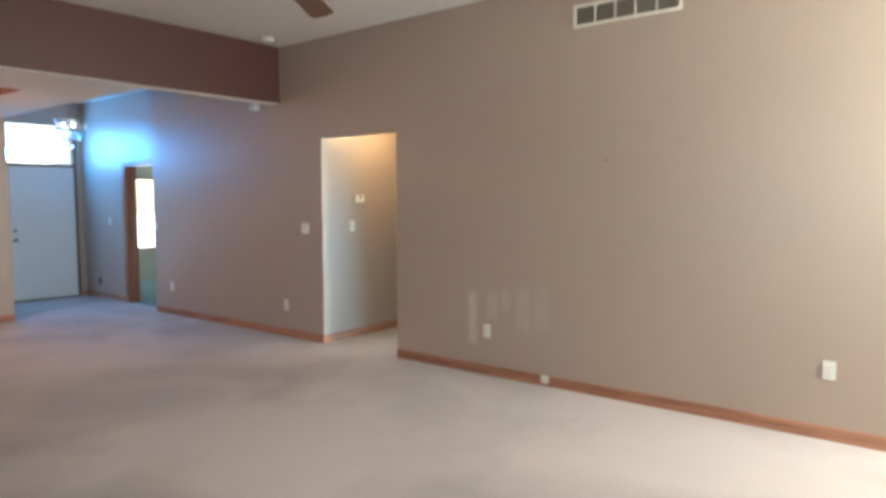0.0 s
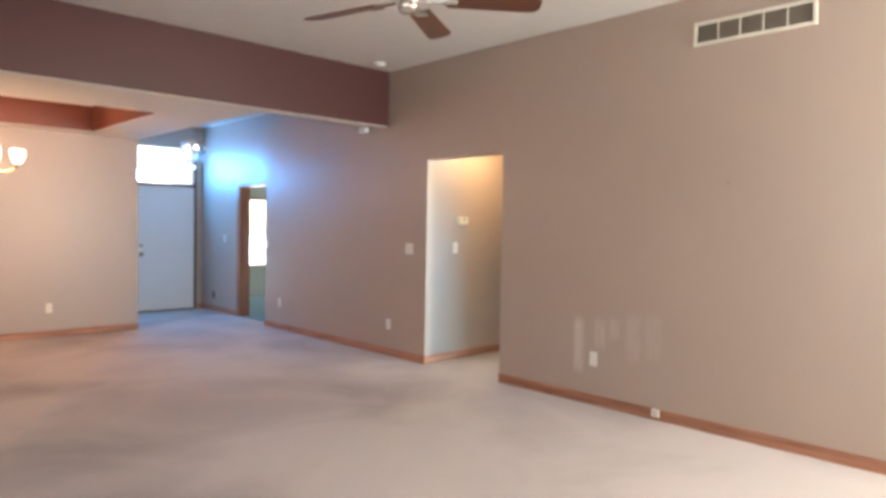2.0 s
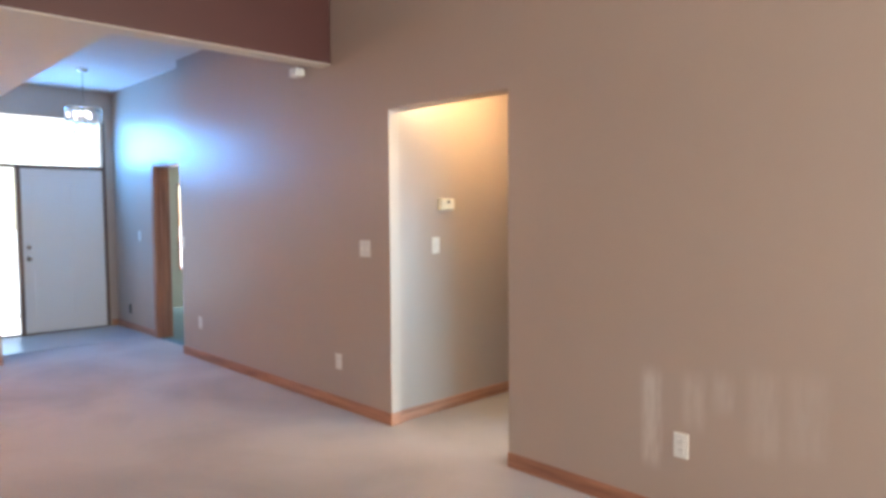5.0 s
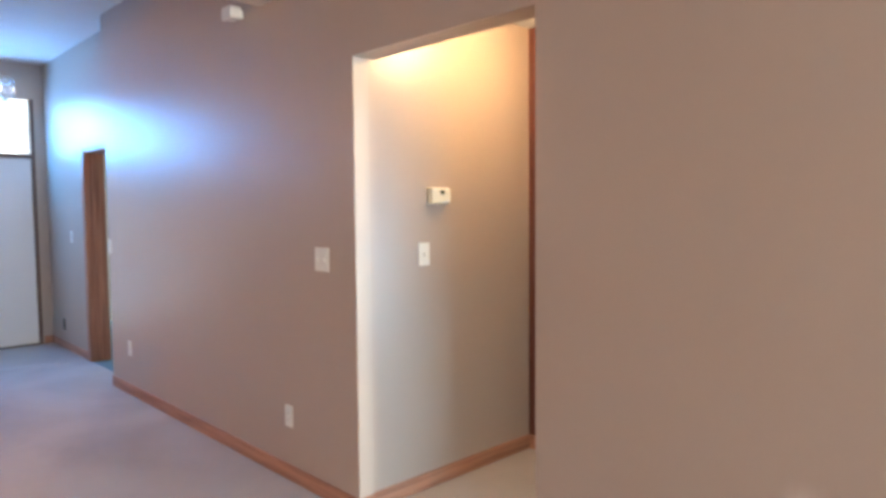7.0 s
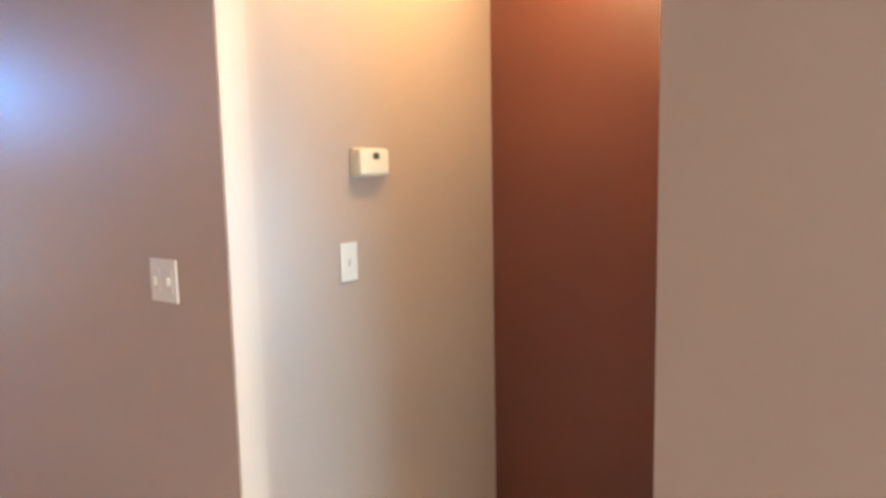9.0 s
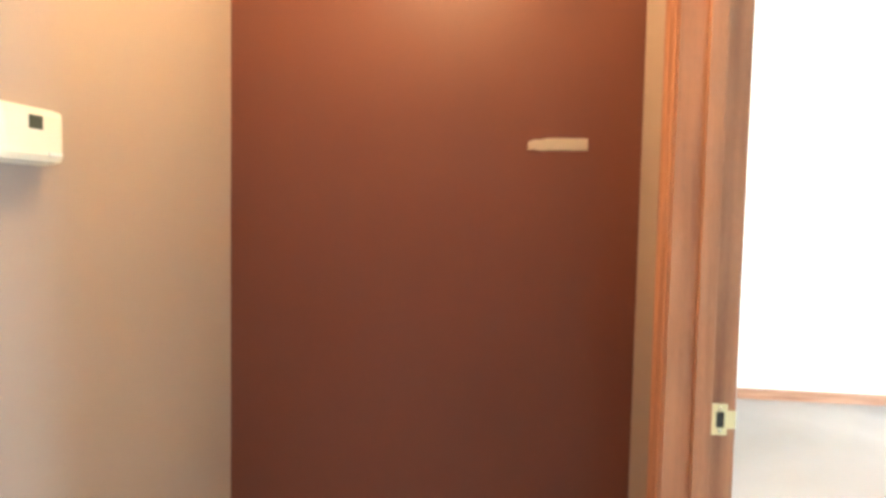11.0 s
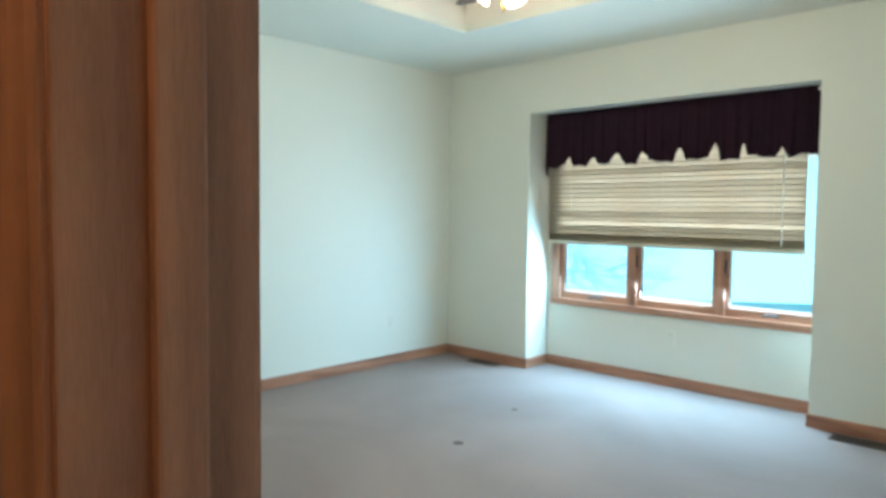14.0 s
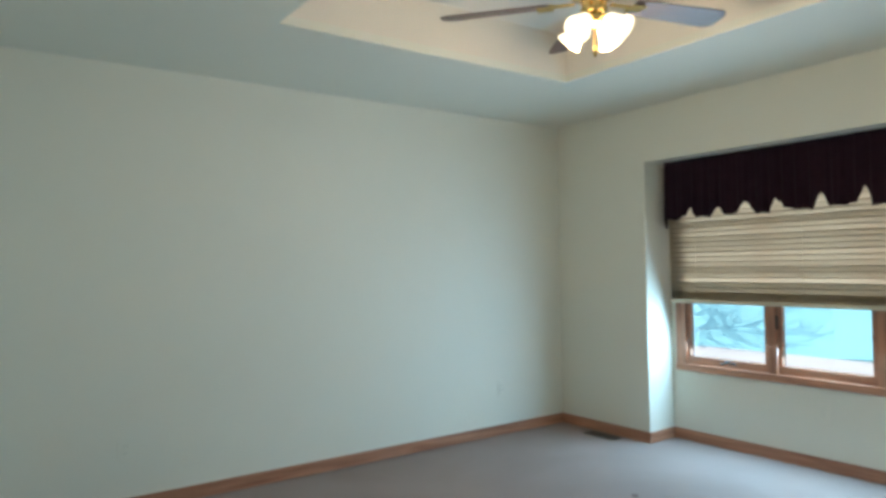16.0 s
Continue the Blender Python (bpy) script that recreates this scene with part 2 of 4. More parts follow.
def part(name, bm, mat, parent, label="", smooth=False, at=None):
    ob = finish(name, bm, mat, smooth)
    ob.parent = parent
    if at is not None:
        ob.matrix_basis = at
    return tagged(ob, label)


def thing(name, label, category, at, group=""):
    ob = new(name)
    ob.empty_display_size = 0.1
    ob.matrix_basis = at
    return tagged(ob, label, category, group)


def structure(name, bm, mat, label):
    return tagged(finish(name, bm, mat), label, kind="structure")


def lathe(profile, steps=24):
    """A turned shape round z from (radius, height) pairs."""
    bm = bmesh.new()
    rings = []
    for r, z in profile:
        if r < 1e-5:
            rings.append([bm.verts.new((0, 0, z))])
        else:
            rings.append([bm.verts.new((r * math.cos(a), r * math.sin(a), z)) for a in (math.tau * i / steps for i in range(steps))])
    for a, b in zip(rings, rings[1:]):
        for i in range(steps):
            j = (i + 1) % steps
            if len(a) == 1 and len(b) > 1:
                bm.faces.new((a[0], b[i], b[j]))
            elif len(b) == 1 and len(a) > 1:
                bm.faces.new((a[i], a[j], b[0]))
            elif len(a) > 1:
                bm.faces.new((a[i], a[j], b[j], b[i]))
    return bm


def tube(points, radius, steps=10):
    """A round bar along a line of points."""
    bm = bmesh.new()
    pts = [Vector(p) for p in points]
    rings = []
    for i, p in enumerate(pts):
        d = (pts[min(i + 1, len(pts) - 1)] - pts[max(i - 1, 0)]).normalized()
        u = d.orthogonal().normalized()
        w = d.cross(u)
        r = radius[i] if isinstance(radius, (list, tuple)) else radius
        rings.append([bm.verts.new(p + r * (math.cos(a) * u + math.sin(a) * w)) for a in (math.tau * j / steps for j in range(steps))])
    for a, b in zip(rings, rings[1:]):
        for i in range(steps):
            bm.faces.new((a[i], a[(i + 1) % steps], b[(i + 1) % steps], b[i]))
    bm.faces.new(rings[0][::-1])
    bm.faces.new(rings[-1])
    return bm


# ---- plan ----
T = 0.13            # wall thickness
LIV_Z, BEAM_Z, ENT_Z, HALL_Z, BED_Z = 3.157, 2.548, 3.04, 2.50, 2.662
SOUTH, WEST = -5.7, -6.9
BEAM_Y = 1.672
DIN_X, DIN_Y = -1.485, 5.165
LW_END = 4.42       # where the long wall ends
REC_X = 0.15        # recessed wall beside the entry
FRONT = 6.84
HALL_W, BROWN_X = 1.030, 1.287
OPEN_W, OPEN_Z, OPEN_A = 1.020, 2.15, -0.032
JAMB_A, JAMB_B = 0.171, 0.913      # clear width of the bedroom door
DOOR_Z = 2.06
BED_S, BED_E, ALC = -4.613, 4.946, -4.930
ALC_A, ALC_B, ALC_Z = 1.735, 3.995, 2.222

# floors
structure("floor_living", boxes((WEST, 0.0, SOUTH, 5.165, -0.06, 0), (DIN_X, REC_X, 5.165, 5.7, -0.06, 0), (0.0, REC_X, LW_END, 5.165, -0.06, 0)), CARPET, "worn beige carpet with grey traffic stains")
structure("floor_entry", boxes((DIN_X, REC_X, 5.7, FRONT, -0.06, 0.003)), TILE, "grey vinyl floor by the front door")
structure("floor_hall", boxes((0.0, BROWN_X, 0, HALL_W, -0.06, 0), (0.0, T, OPEN_A, 0, -0.06, 0)), CARPET, "beige hall carpet")
structure("floor_bedroom", boxes((T, BED_E, ALC, 0.0, -0.06, -0.001)), CARPET_BED, "grey beige bedroom carpet, slightly stained")
structure("floor_far_room", boxes((REC_X, 4.2, LW_END, 8.0, -0.06, -0.001)), TEAL, "blue grey carpet of the far room")

# long wall with the hall opening
structure("wall_long", boxes((0, T, SOUTH, OPEN_A, 0, LIV_Z), (0, T, OPEN_A, OPEN_W, OPEN_Z, LIV_Z), (0.0, 0.085, OPEN_W, HALL_W, 0, LIV_Z), (0.0, T, HALL_W, LW_END, 0, LIV_Z)), TAUPE_MARKS, "long taupe painted wall with satin sheen")
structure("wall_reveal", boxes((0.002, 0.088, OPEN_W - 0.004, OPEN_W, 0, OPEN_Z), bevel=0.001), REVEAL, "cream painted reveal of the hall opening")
structure("wall_recess", boxes((REC_X, REC_X + 0.16, LW_END, 4.54, 0, ENT_Z), (REC_X, REC_X + 0.16, 4.54, 5.50, 2.03, ENT_Z), (REC_X, REC_X + 0.16, 5.50, FRONT, 0, ENT_Z), (T, REC_X, LW_END - T, LW_END, 0, ENT_Z)), TAUPE, "recessed taupe wall beside the front door")
structure("wall_front", boxes((DIN_X, -1.24, FRONT, FRONT + T, 0, ENT_Z), (-1.24, 0.045, FRONT, FRONT + T, 2.66, ENT_Z), (0.045, REC_X + 0.16, FRONT, FRONT + T, 0, ENT_Z)), TAUPE, "taupe wall round the front door")
structure("wall_entry_side", boxes((DIN_X - T, DIN_X, DIN_Y + T, FRONT + T, 0, ENT_Z)), TAUPE, "taupe entry side wall")
structure("wall_dining", boxes((WEST, DIN_X, DIN_Y, DIN_Y + T, 0, BEAM_Z)), TAUPE, "taupe dining room wall")
structure("wall_west", boxes((WEST - T, WEST, SOUTH - T, -3.6, 0, LIV_Z), (WEST - T, WEST, -3.6, -1.6, 0, 0.8), (WEST - T, WEST, -3.6, -1.6, 2.2, LIV_Z), (WEST - T, WEST, -1.6, DIN_Y + T, 0, LIV_Z)), TAUPE, "taupe west wall out of view with an assumed window")
structure("wall_south", boxes((WEST, -6.15, SOUTH - T, SOUTH, 0, LIV_Z), (-6.15, -4.85, SOUTH - T, SOUTH, 0, 0.85), (-6.15, -4.85, SOUTH - T, SOUTH, 1.95, LIV_Z), (-4.85, -0.85, SOUTH - T, SOUTH, 0, LIV_Z), (-0.85, -0.10, SOUTH - T, SOUTH, 0, 1.4), (-0.85, -0.10, SOUTH - T, SOUTH, 2.5, LIV_Z), (-0.10, T, SOUTH - T, SOUTH, 0, LIV_Z)), TAUPE, "taupe south wall out of view with two assumed windows")
structure("wall_beam", boxes((WEST, -0.002, BEAM_Y, BEAM_Y + 0.02, BEAM_Z + 0.006, LIV_Z)), MAROON, "maroon painted header above the dining room")
structure("trim_beam", boxes((WEST, -0.002, BEAM_Y - 0.002, BEAM_Y + 0.16, BEAM_Z, BEAM_Z + 0.006), (WEST, -0.002, BEAM_Y + 0.02, BEAM_Y + 0.16, BEAM_Z + 0.006, LIV_Z)), CEIL_WARM, "cream underside of the maroon header")

# ceilings
structure("ceiling_living", boxes((WEST, 0, SOUTH, BEAM_Y + 0.16, LIV_Z, LIV_Z + 0.1)), CEIL, "white textured flat ceiling")
structure("ceiling_entry", boxes((DIN_X, REC_X, BEAM_Y + 0.16, FRONT, ENT_Z, ENT_Z + 0.1), (DIN_X - 0.05, DIN_X, BEAM_Y + 0.16, DIN_Y, BEAM_Z + 0.06, ENT_Z)), CEIL, "white entry ceiling")
TX0, TX1, TY0, TY1 = -4.45, -2.15, 2.72, 4.78
structure("ceiling_dining", boxes((WEST, TX0, BEAM_Y + 0.16, DIN_Y, BEAM_Z, BEAM_Z + 0.06), (TX1, DIN_X, BEAM_Y + 0.16, DIN_Y, BEAM_Z, BEAM_Z + 0.06),
          (TX0, TX1, BEAM_Y + 0.16, TY0, BEAM_Z, BEAM_Z + 0.06), (TX0, TX1, TY1, DIN_Y, BEAM_Z, BEAM_Z + 0.06), (TX0, TX1, TY0, TY1, BEAM_Z + 0.30, BEAM_Z + 0.36)), CEIL_WARM, "cream dining ceiling with a recessed tray")
structure("trim_tray", boxes((TX0, TX0 + 0.004, TY0, TY1, BEAM_Z + 0.002, BEAM_Z + 0.3), (TX1 - 0.004, TX1, TY0, TY1, BEAM_Z + 0.002, BEAM_Z + 0.3),
          (TX0 + 0.004, TX1 - 0.004, TY0, TY0 + 0.004, BEAM_Z + 0.002, BEAM_Z + 0.3), (TX0 + 0.004, TX1 - 0.004, TY1 - 0.004, TY1, BEAM_Z + 0.002, BEAM_Z + 0.3)), BRICK, "red brown sides of the ceiling tray")
structure("ceiling_hall", boxes((T, BROWN_X, 0, HALL_W, HALL_Z, HALL_Z + 0.1)), CEIL, "white hall ceiling")
structure("ceiling_far_room", boxes((REC_X + 0.16, 4.2, LW_END, 8.0, 2.5, 2.6)), CEIL, "white ceiling of the far room")

# hall
structure("wall_hall", boxes((T, BROWN_X + T, HALL_W, HALL_W + T, 0, HALL_Z)), TAUPE, "taupe hall wall")
structure("wall_hall_end", boxes((BROWN_X, BROWN_X + T, 0, HALL_W, 0, HALL_Z)), BRICK, "red brown painted end wall of the hall")
structure("wall_door", boxes((T, JAMB_A - 0.01, -0.115, -0.050, 0, DOOR_Z + 0.02), (T, JAMB_A - 0.01, -0.115, 0, DOOR_Z + 0.02, BED_Z), (JAMB_A - 0.01, JAMB_B + 0.02, -0.115, 0, DOOR_Z + 0.02, BED_Z), (JAMB_B + 0.02, BED_E, -0.115, 0, 0, BED_Z)), TAUPE, "taupe hall wall with the bedroom doorway")

# bedroom shell
structure("wall_bedroom_north", boxes((T, JAMB_A - 0.01, -0.120, -0.116, 0, BED_Z), (JAMB_A - 0.01, JAMB_B + 0.02, -0.120, -0.116, DOOR_Z + 0.02, BED_Z), (JAMB_B + 0.02, BED_E, -0.120, -0.116, 0, BED_Z)), MINT, "pale mint wall inside the bedroom door")
structure("wall_bedroom_east", boxes((BED_E, BED_E + T, BED_S, 0, 0, BED_Z)), MINT, "pale mint painted bedroom wall")
structure("wall_bedroom_west", boxes((T + 0.001, T + 0.006, BED_S, -0.121, 0, BED_Z)), MINT, "pale mint bedroom wall")
structure("wall_window", boxes((ALC_B, BED_E + T, ALC - T, BED_S, 0, BED_Z), (T, ALC_A, ALC - T, BED_S, 0, BED_Z), (ALC_A, ALC_B, ALC - T, BED_S, ALC_Z, BED_Z), (ALC_A, ALC_B, ALC - T, ALC, 0, 0.555)), MINT, "pale mint wall with a window alcove")
BX0, BX1, BY0, BY1 = 1.36, 3.80, -3.55, -1.50
structure("ceiling_bedroom", boxes((T, BX0, BED_S, 0, BED_Z, BED_Z + 0.05), (BX1, BED_E, BED_S, 0, BED_Z, BED_Z + 0.05), (BX0, BX1, BED_S, BY0, BED_Z, BED_Z + 0.05), (BX0, BX1, BY1, 0, BED_Z, BED_Z + 0.05)), MINT, "pale mint bedroom ceiling border")
structure("ceiling_bedroom_tray", boxes((BX0, BX1, BY0, BY1, 2.98, 3.03), (BX0 - 0.03, BX0, BY0 - 0.03, BY1 + 0.03, BED_Z + 0.05, 2.98), (BX1, BX1 + 0.03, BY0 - 0.03, BY1 + 0.03, BED_Z + 0.05, 2.98),
          (BX0, BX1, BY0 - 0.03, BY0, BED_Z + 0.05, 2.98), (BX0, BX1, BY1, BY1 + 0.03, BED_Z + 0.05, 2.98)), CEIL_WARM, "cream recessed tray of the bedroom ceiling")

# far room shell
structure("wall_far_room", boxes((REC_X + 0.16, 1.45, 8.0, 8.13, 0, 2.5), (1.45, 2.75, 8.0, 8.13, 0, 0.58), (1.45, 2.75, 8.0, 8.13, 1.95, 2.5), (2.75, 4.2, 8.0, 8.13, 0, 2.5),
          (4.2, 4.33, LW_END, 8.13, 0, 2.5), (REC_X, 4.2, LW_END - T, LW_END, 0, 2.5), (REC_X, REC_X + 0.16, FRONT + T, 8.13, 0, 2.5)), MINT, "pale walls of the far room")

# baseboards
B, BT = 0.085, 0.012


def baseboard(name, label, mat, *bs):
    return structure(name, boxes(*bs, bevel=0.004), mat, label)


OAKB = "honey oak baseboard"
baseboard("baseboard_long", OAKB, OAK_Y, (-BT, 0, SOUTH, OPEN_A, 0, B), (-BT, 0, OPEN_W - 0.004, LW_END, 0, B))
baseboard("baseboard_hall", OAKB, OAK_X, (0.088, BROWN_X, HALL_W - BT, HALL_W, 0, B))
baseboard("baseboard_reveal", OAKB, OAK_X, (-BT, 0.088, OPEN_W - 0.004 - BT, OPEN_W - 0.004, 0, B))
baseboard("baseboard_hall_end", OAKB, OAK_Y, (BROWN_X - BT, BROWN_X, 0, HALL_W - BT, 0, B))
baseboard("baseboard_recess", OAKB, OAK_Y, (REC_X - BT, REC_X, 5.575, FRONT, 0, B))
baseboard("baseboard_dining", OAKB, OAK_X, (WEST, DIN_X, DIN_Y - BT, DIN_Y, 0, B))
baseboard("baseboard_front", OAKB, OAK_X, (0.06, REC_X, FRONT - BT, FRONT, 0, B))
baseboard("baseboard_bed_east", OAKB, OAK_Y, (BED_E - BT, BED_E, BED_S, -0.12, 0, B))
baseboard("baseboard_bed_south", OAKB, OAK_X, (ALC_B - BT, BED_E - BT, BED_S, BED_S + BT, 0, B), (T, ALC_A + BT, BED_S, BED_S + BT, 0, B), (ALC_A, ALC_B, ALC, ALC + BT, 0, B))
baseboard("baseboard_alcove", OAKB, OAK_Y, (ALC_B - BT, ALC_B, ALC + BT, BED_S, 0, B), (ALC_A, ALC_A + BT, ALC + BT, BED_S, 0, B))

# bedroom door frame
df = tagged(new("door_1"), "empty oak door frame of the bedroom, stained reddish", kind="structure")
part("jamb", boxes((JAMB_B, JAMB_B + 0.02, -0.122, 0.004, 0, DOOR_Z), bevel=0.002), OAK, df)
part("jamb", boxes((JAMB_A - 0.01, JAMB_A, -0.122, -0.046, 0, DOOR_Z), bevel=0.002), OAK, df)
part("head_jamb", boxes((JAMB_A - 0.01, JAMB_B + 0.02, -0.122, 0.004, DOOR_Z, DOOR_Z + 0.02), bevel=0.002), OAK_X, df)
part("stop", boxes((JAMB_B - 0.011, JAMB_B, -0.082, -0.048, 0, DOOR_Z), bevel=0.003), OAK, df)
part("stop", boxes((JAMB_A, JAMB_A + 0.011, -0.082, -0.048, 0, DOOR_Z), bevel=0.003), OAK, df)


def casing_profile(x_in, x_out, y0, side):
    """A ranch casing: thin at the opening, thick outside, round edges."""
    bm = bmesh.new()
    d = x_out - x_in
    prof = [(0, 0), (0, 0.008), (0.12, 0.0115), (0.5, 0.013), (0.8, 0.017), (0.95, 0.017), (1, 0.012), (1, 0)]
    lo, hi = ([bm.verts.new((x_in + u * d, y0 + side * v, z)) for u, v in prof] for z in (0.0, DOOR_Z + 0.065))
    n = len(prof)
    for i in range(n):
        j = (i + 1) % n
        bm.faces.new((lo[i], lo[j], hi[j], hi[i]))
    bm.faces.new(lo)
    bm.faces.new(hi)
    return bm


part("casing", casing_profile(JAMB_B + 0.006, JAMB_B + 0.068, 0.0, 1), OAK, df)
part("casing", casing_profile(JAMB_B + 0.006, JAMB_B + 0.068, -0.120, -1), OAK, df)
part("head_casing", boxes((JAMB_A - 0.006, JAMB_B + 0.006, 0.0, 0.014, DOOR_Z + 0.006, DOOR_Z + 0.065), bevel=0.003), OAK_X, df)
part("head_casing", boxes((JAMB_A - 0.006, JAMB_B + 0.006, -0.134, -0.120, DOOR_Z + 0.006, DOOR_Z + 0.065), bevel=0.003), OAK_X, df)
strike = part("strike_plate", boxes((JAMB_B - 0.002, JAMB_B, -0.112, -0.084, 1.007, 1.067), bevel=0.0006), STRIKE, df, "brass strike plate")
for z in (1.0155, 1.0585):
    part("screw", lathe([(0, 0.0012), (0.0028, 0.001), (0.0036, 0)], 10), CHROME, strike, "steel screw head", True, pose(JAMB_B - 0.002, -0.099, z, 0, -90))
part("latch_hole", boxes((JAMB_B - 0.003, JAMB_B - 0.002, -0.106, -0.092, 1.022, 1.052)), BLACK, strike, "dark latch hole")
part("lip", boxes((JAMB_B - 0.002, JAMB_B + 0.001, -0.127, -0.112, 1.020, 1.054), bevel=0.0006), STRIKE, strike)

# far room doorway
dr = tagged(new("door_2"), "oak framed doorway to the far room", kind="structure")
RT = 0.16
part("jamb", boxes((REC_X - 0.004, REC_X + RT + 0.004, 5.48, 5.50, 0, 2.03), bevel=0.002), OAK, dr)
part("jamb", boxes((REC_X - 0.004, REC_X + RT + 0.004, 4.54, 4.56, 0, 2.03), bevel=0.002), OAK, dr)
part("head_jamb", boxes((REC_X - 0.004, REC_X + RT + 0.004, 4.56, 5.48, 2.01, 2.03), bevel=0.002), OAK_Y, dr)
part("stop", boxes((REC_X + 0.06, REC_X + 0.10, 5.468, 5.48, 0, 2.01), bevel=0.002), OAK, dr)
part("casing", boxes((REC_X - 0.016, REC_X, 5.488, 5.575, 0, 2.085), bevel=0.004), OAK, dr)
part("casing", boxes((REC_X - 0.016, REC_X, 4.480, 4.548, 0, 2.085), bevel=0.004), OAK, dr)
part("head_casing", boxes((REC_X - 0.016, REC_X, 4.548, 5.488, 2.022, 2.085), bevel=0.004), OAK_Y, dr)


def window_unit(name, label, x0, x1, z0, z1, y, facing, mullions=(), depth=0.06, bar=0.045):
    """A wooden window in a wall along x: outer frame, mullions and a pane in each light."""
    w = tagged(new(name), label, kind="structure")
    a, b = sorted((y, y + facing * depth))
    part("window_frame", boxes((x0, x1, a, b, z0, z0 + bar), (x0, x1, a, b, z1 - bar, z1), (x0, x0 + bar, a, b, z0 + bar, z1 - bar), (x1 - bar, x1, a, b, z0 + bar, z1 - bar), bevel=0.003), OAK_X, w)
    edges = [x0 + bar, *mullions, x1 - bar]
    for m in mullions:
        part("mullion", boxes((m - 0.03, m + 0.03, a, b, z0 + bar, z1 - bar), bevel=0.003), OAK, w)
    for i in range(len(edges) - 1):
        l, r = edges[i] + (0.03 if i else 0), edges[i + 1] - (0.03 if i < len(mullions) else 0)
        p = part("pane", boxes((l, r, (a + b) / 2 - 0.002, (a + b) / 2 + 0.002, z0 + bar, z1 - bar)), PANE, w)
        p.visible_shadow = False
    return w


window_unit("window_far_room", "bright window of the far room", 1.45, 2.75, 0.58, 1.95, 8.03, 1, (2.1,))
# west, corner and south windows are unseen, placed to let daylight in
window_unit("window_west_assumed", "unseen west window of the living room, assumed for its daylight", 0, 2.0, 0.8, 2.2, 0, 1).matrix_basis = pose(WEST - 0.09, -3.6, 0, 0, 0, 90)
window_unit("window_corner_assumed", "unseen narrow south window, assumed for daylight on the long wall", -0.85, -0.10, 1.4, 2.5, SOUTH - 0.12, 1)
window_unit("window_south_assumed", "unseen south window of the living room, assumed for its daylight", -6.15, -4.85, 0.85, 1.95, SOUTH - 0.12, 1, (-5.5,))

# front door set
fd = tagged(new("door_front"), "white six panel front door, closed", kind="structure")
D0, D1 = -0.92, 0.01
part("slab", boxes((D0, D1, FRONT + 0.02, FRONT + 0.06, 0.015, 2.03), bevel=0.003), DOORWHITE, fd)
for cx in (D0 + 0.25, D1 - 0.25):
    for z0, z1 in ((0.22, 0.78), (0.92, 1.50), (1.62, 1.86)):
        bm = boxes((cx - 0.13, cx + 0.13, FRONT + 0.014, FRONT + 0.022, z0, z1), bevel=0.006)
        part("panel", bm, DOORWHITE, fd)
part("knob", lathe([(0, -0.06), (0.022, -0.058), (0.028, -0.045), (0.022, -0.03), (0.01, -0.022), (0.01, -0.004), (0.03, -0.004), (0.03, 0.0)]), CHROME, fd, "metal door knob", True, pose(D0 + 0.07, FRONT + 0.02, 0.93, -90))
part("deadbolt", lathe([(0, -0.02), (0.02, -0.02), (0.026, -0.012), (0.028, 0.0)]), CHROME, fd, "metal deadbolt", True, pose(D0 + 0.07, FRONT + 0.02, 1.07, -90))
part("frame", boxes((D1, D1 + 0.035, FRONT - 0.01, FRONT + 0.10, 0, 2.66), bevel=0.003), DARKOAK, fd)
part("frame", boxes((D0 - 0.05, D0, FRONT - 0.01, FRONT + 0.10, 0, 2.03), bevel=0.003), DARKOAK, fd)
part("frame", boxes((-1.275, -1.24, FRONT - 0.01, FRONT + 0.10, 0, 2.66), bevel=0.003), DARKOAK, fd)
part("head", boxes((-1.24, D1, FRONT - 0.01, FRONT + 0.10, 2.03, 2.075), bevel=0.003), DARKOAK, fd)
part("sill", boxes((-1.24, D1, FRONT - 0.03, FRONT + 0.10, 0, 0.015), bevel=0.003), REGISTER, fd)
for a in ((-1.24, D1, FRONT + 0.05, FRONT + 0.056, 2.075, 2.66), (-1.24, D0 - 0.05, FRONT + 0.05, FRONT + 0.056, 0.015, 2.03)):
    part("pane", boxes(a), PANE, fd).visible_shadow = False

part("muntin", boxes((-1.24, D0 - 0.05, FRONT + 0.045, FRONT + 0.062, 0.235, 0.25), bevel=0.002), DARKOAK, fd)

# bedroom window
bw = tagged(new("window_bedroom"), "three light casement window with honey oak frame", kind="structure")
WY0, WY1 = ALC - 0.07, ALC + 0.012
WZ0, WZ1 = 0.555, 2.22
WL, WR = 3.953, ALC_A
part("sill", boxes((WR, WL, WY0, WY1 + 0.01, WZ0, WZ0 + 0.055), bevel=0.004), OAK_X, bw)
part("window_frame", boxes((3.86, WL, WY0, WY1, WZ0 + 0.055, WZ1), bevel=0.004), OAK, bw)
part("filler", boxes((WL, ALC_B, WY0, ALC - 0.002, WZ0, WZ1)), MINT, bw)
part("window_frame", boxes((WR, 1.795, WY0, WY1, WZ0 + 0.055, WZ1), bevel=0.004), OAK, bw)
part("head", boxes((1.795, 3.86, WY0, WY1, WZ1 - 0.05, WZ1), bevel=0.004), OAK_X, bw)
for m in (3.158, 2.447):
    part("mullion", boxes((m - 0.036, m + 0.036, WY0, WY1, WZ0 + 0.055, WZ1 - 0.05), bevel=0.004), OAK, bw)
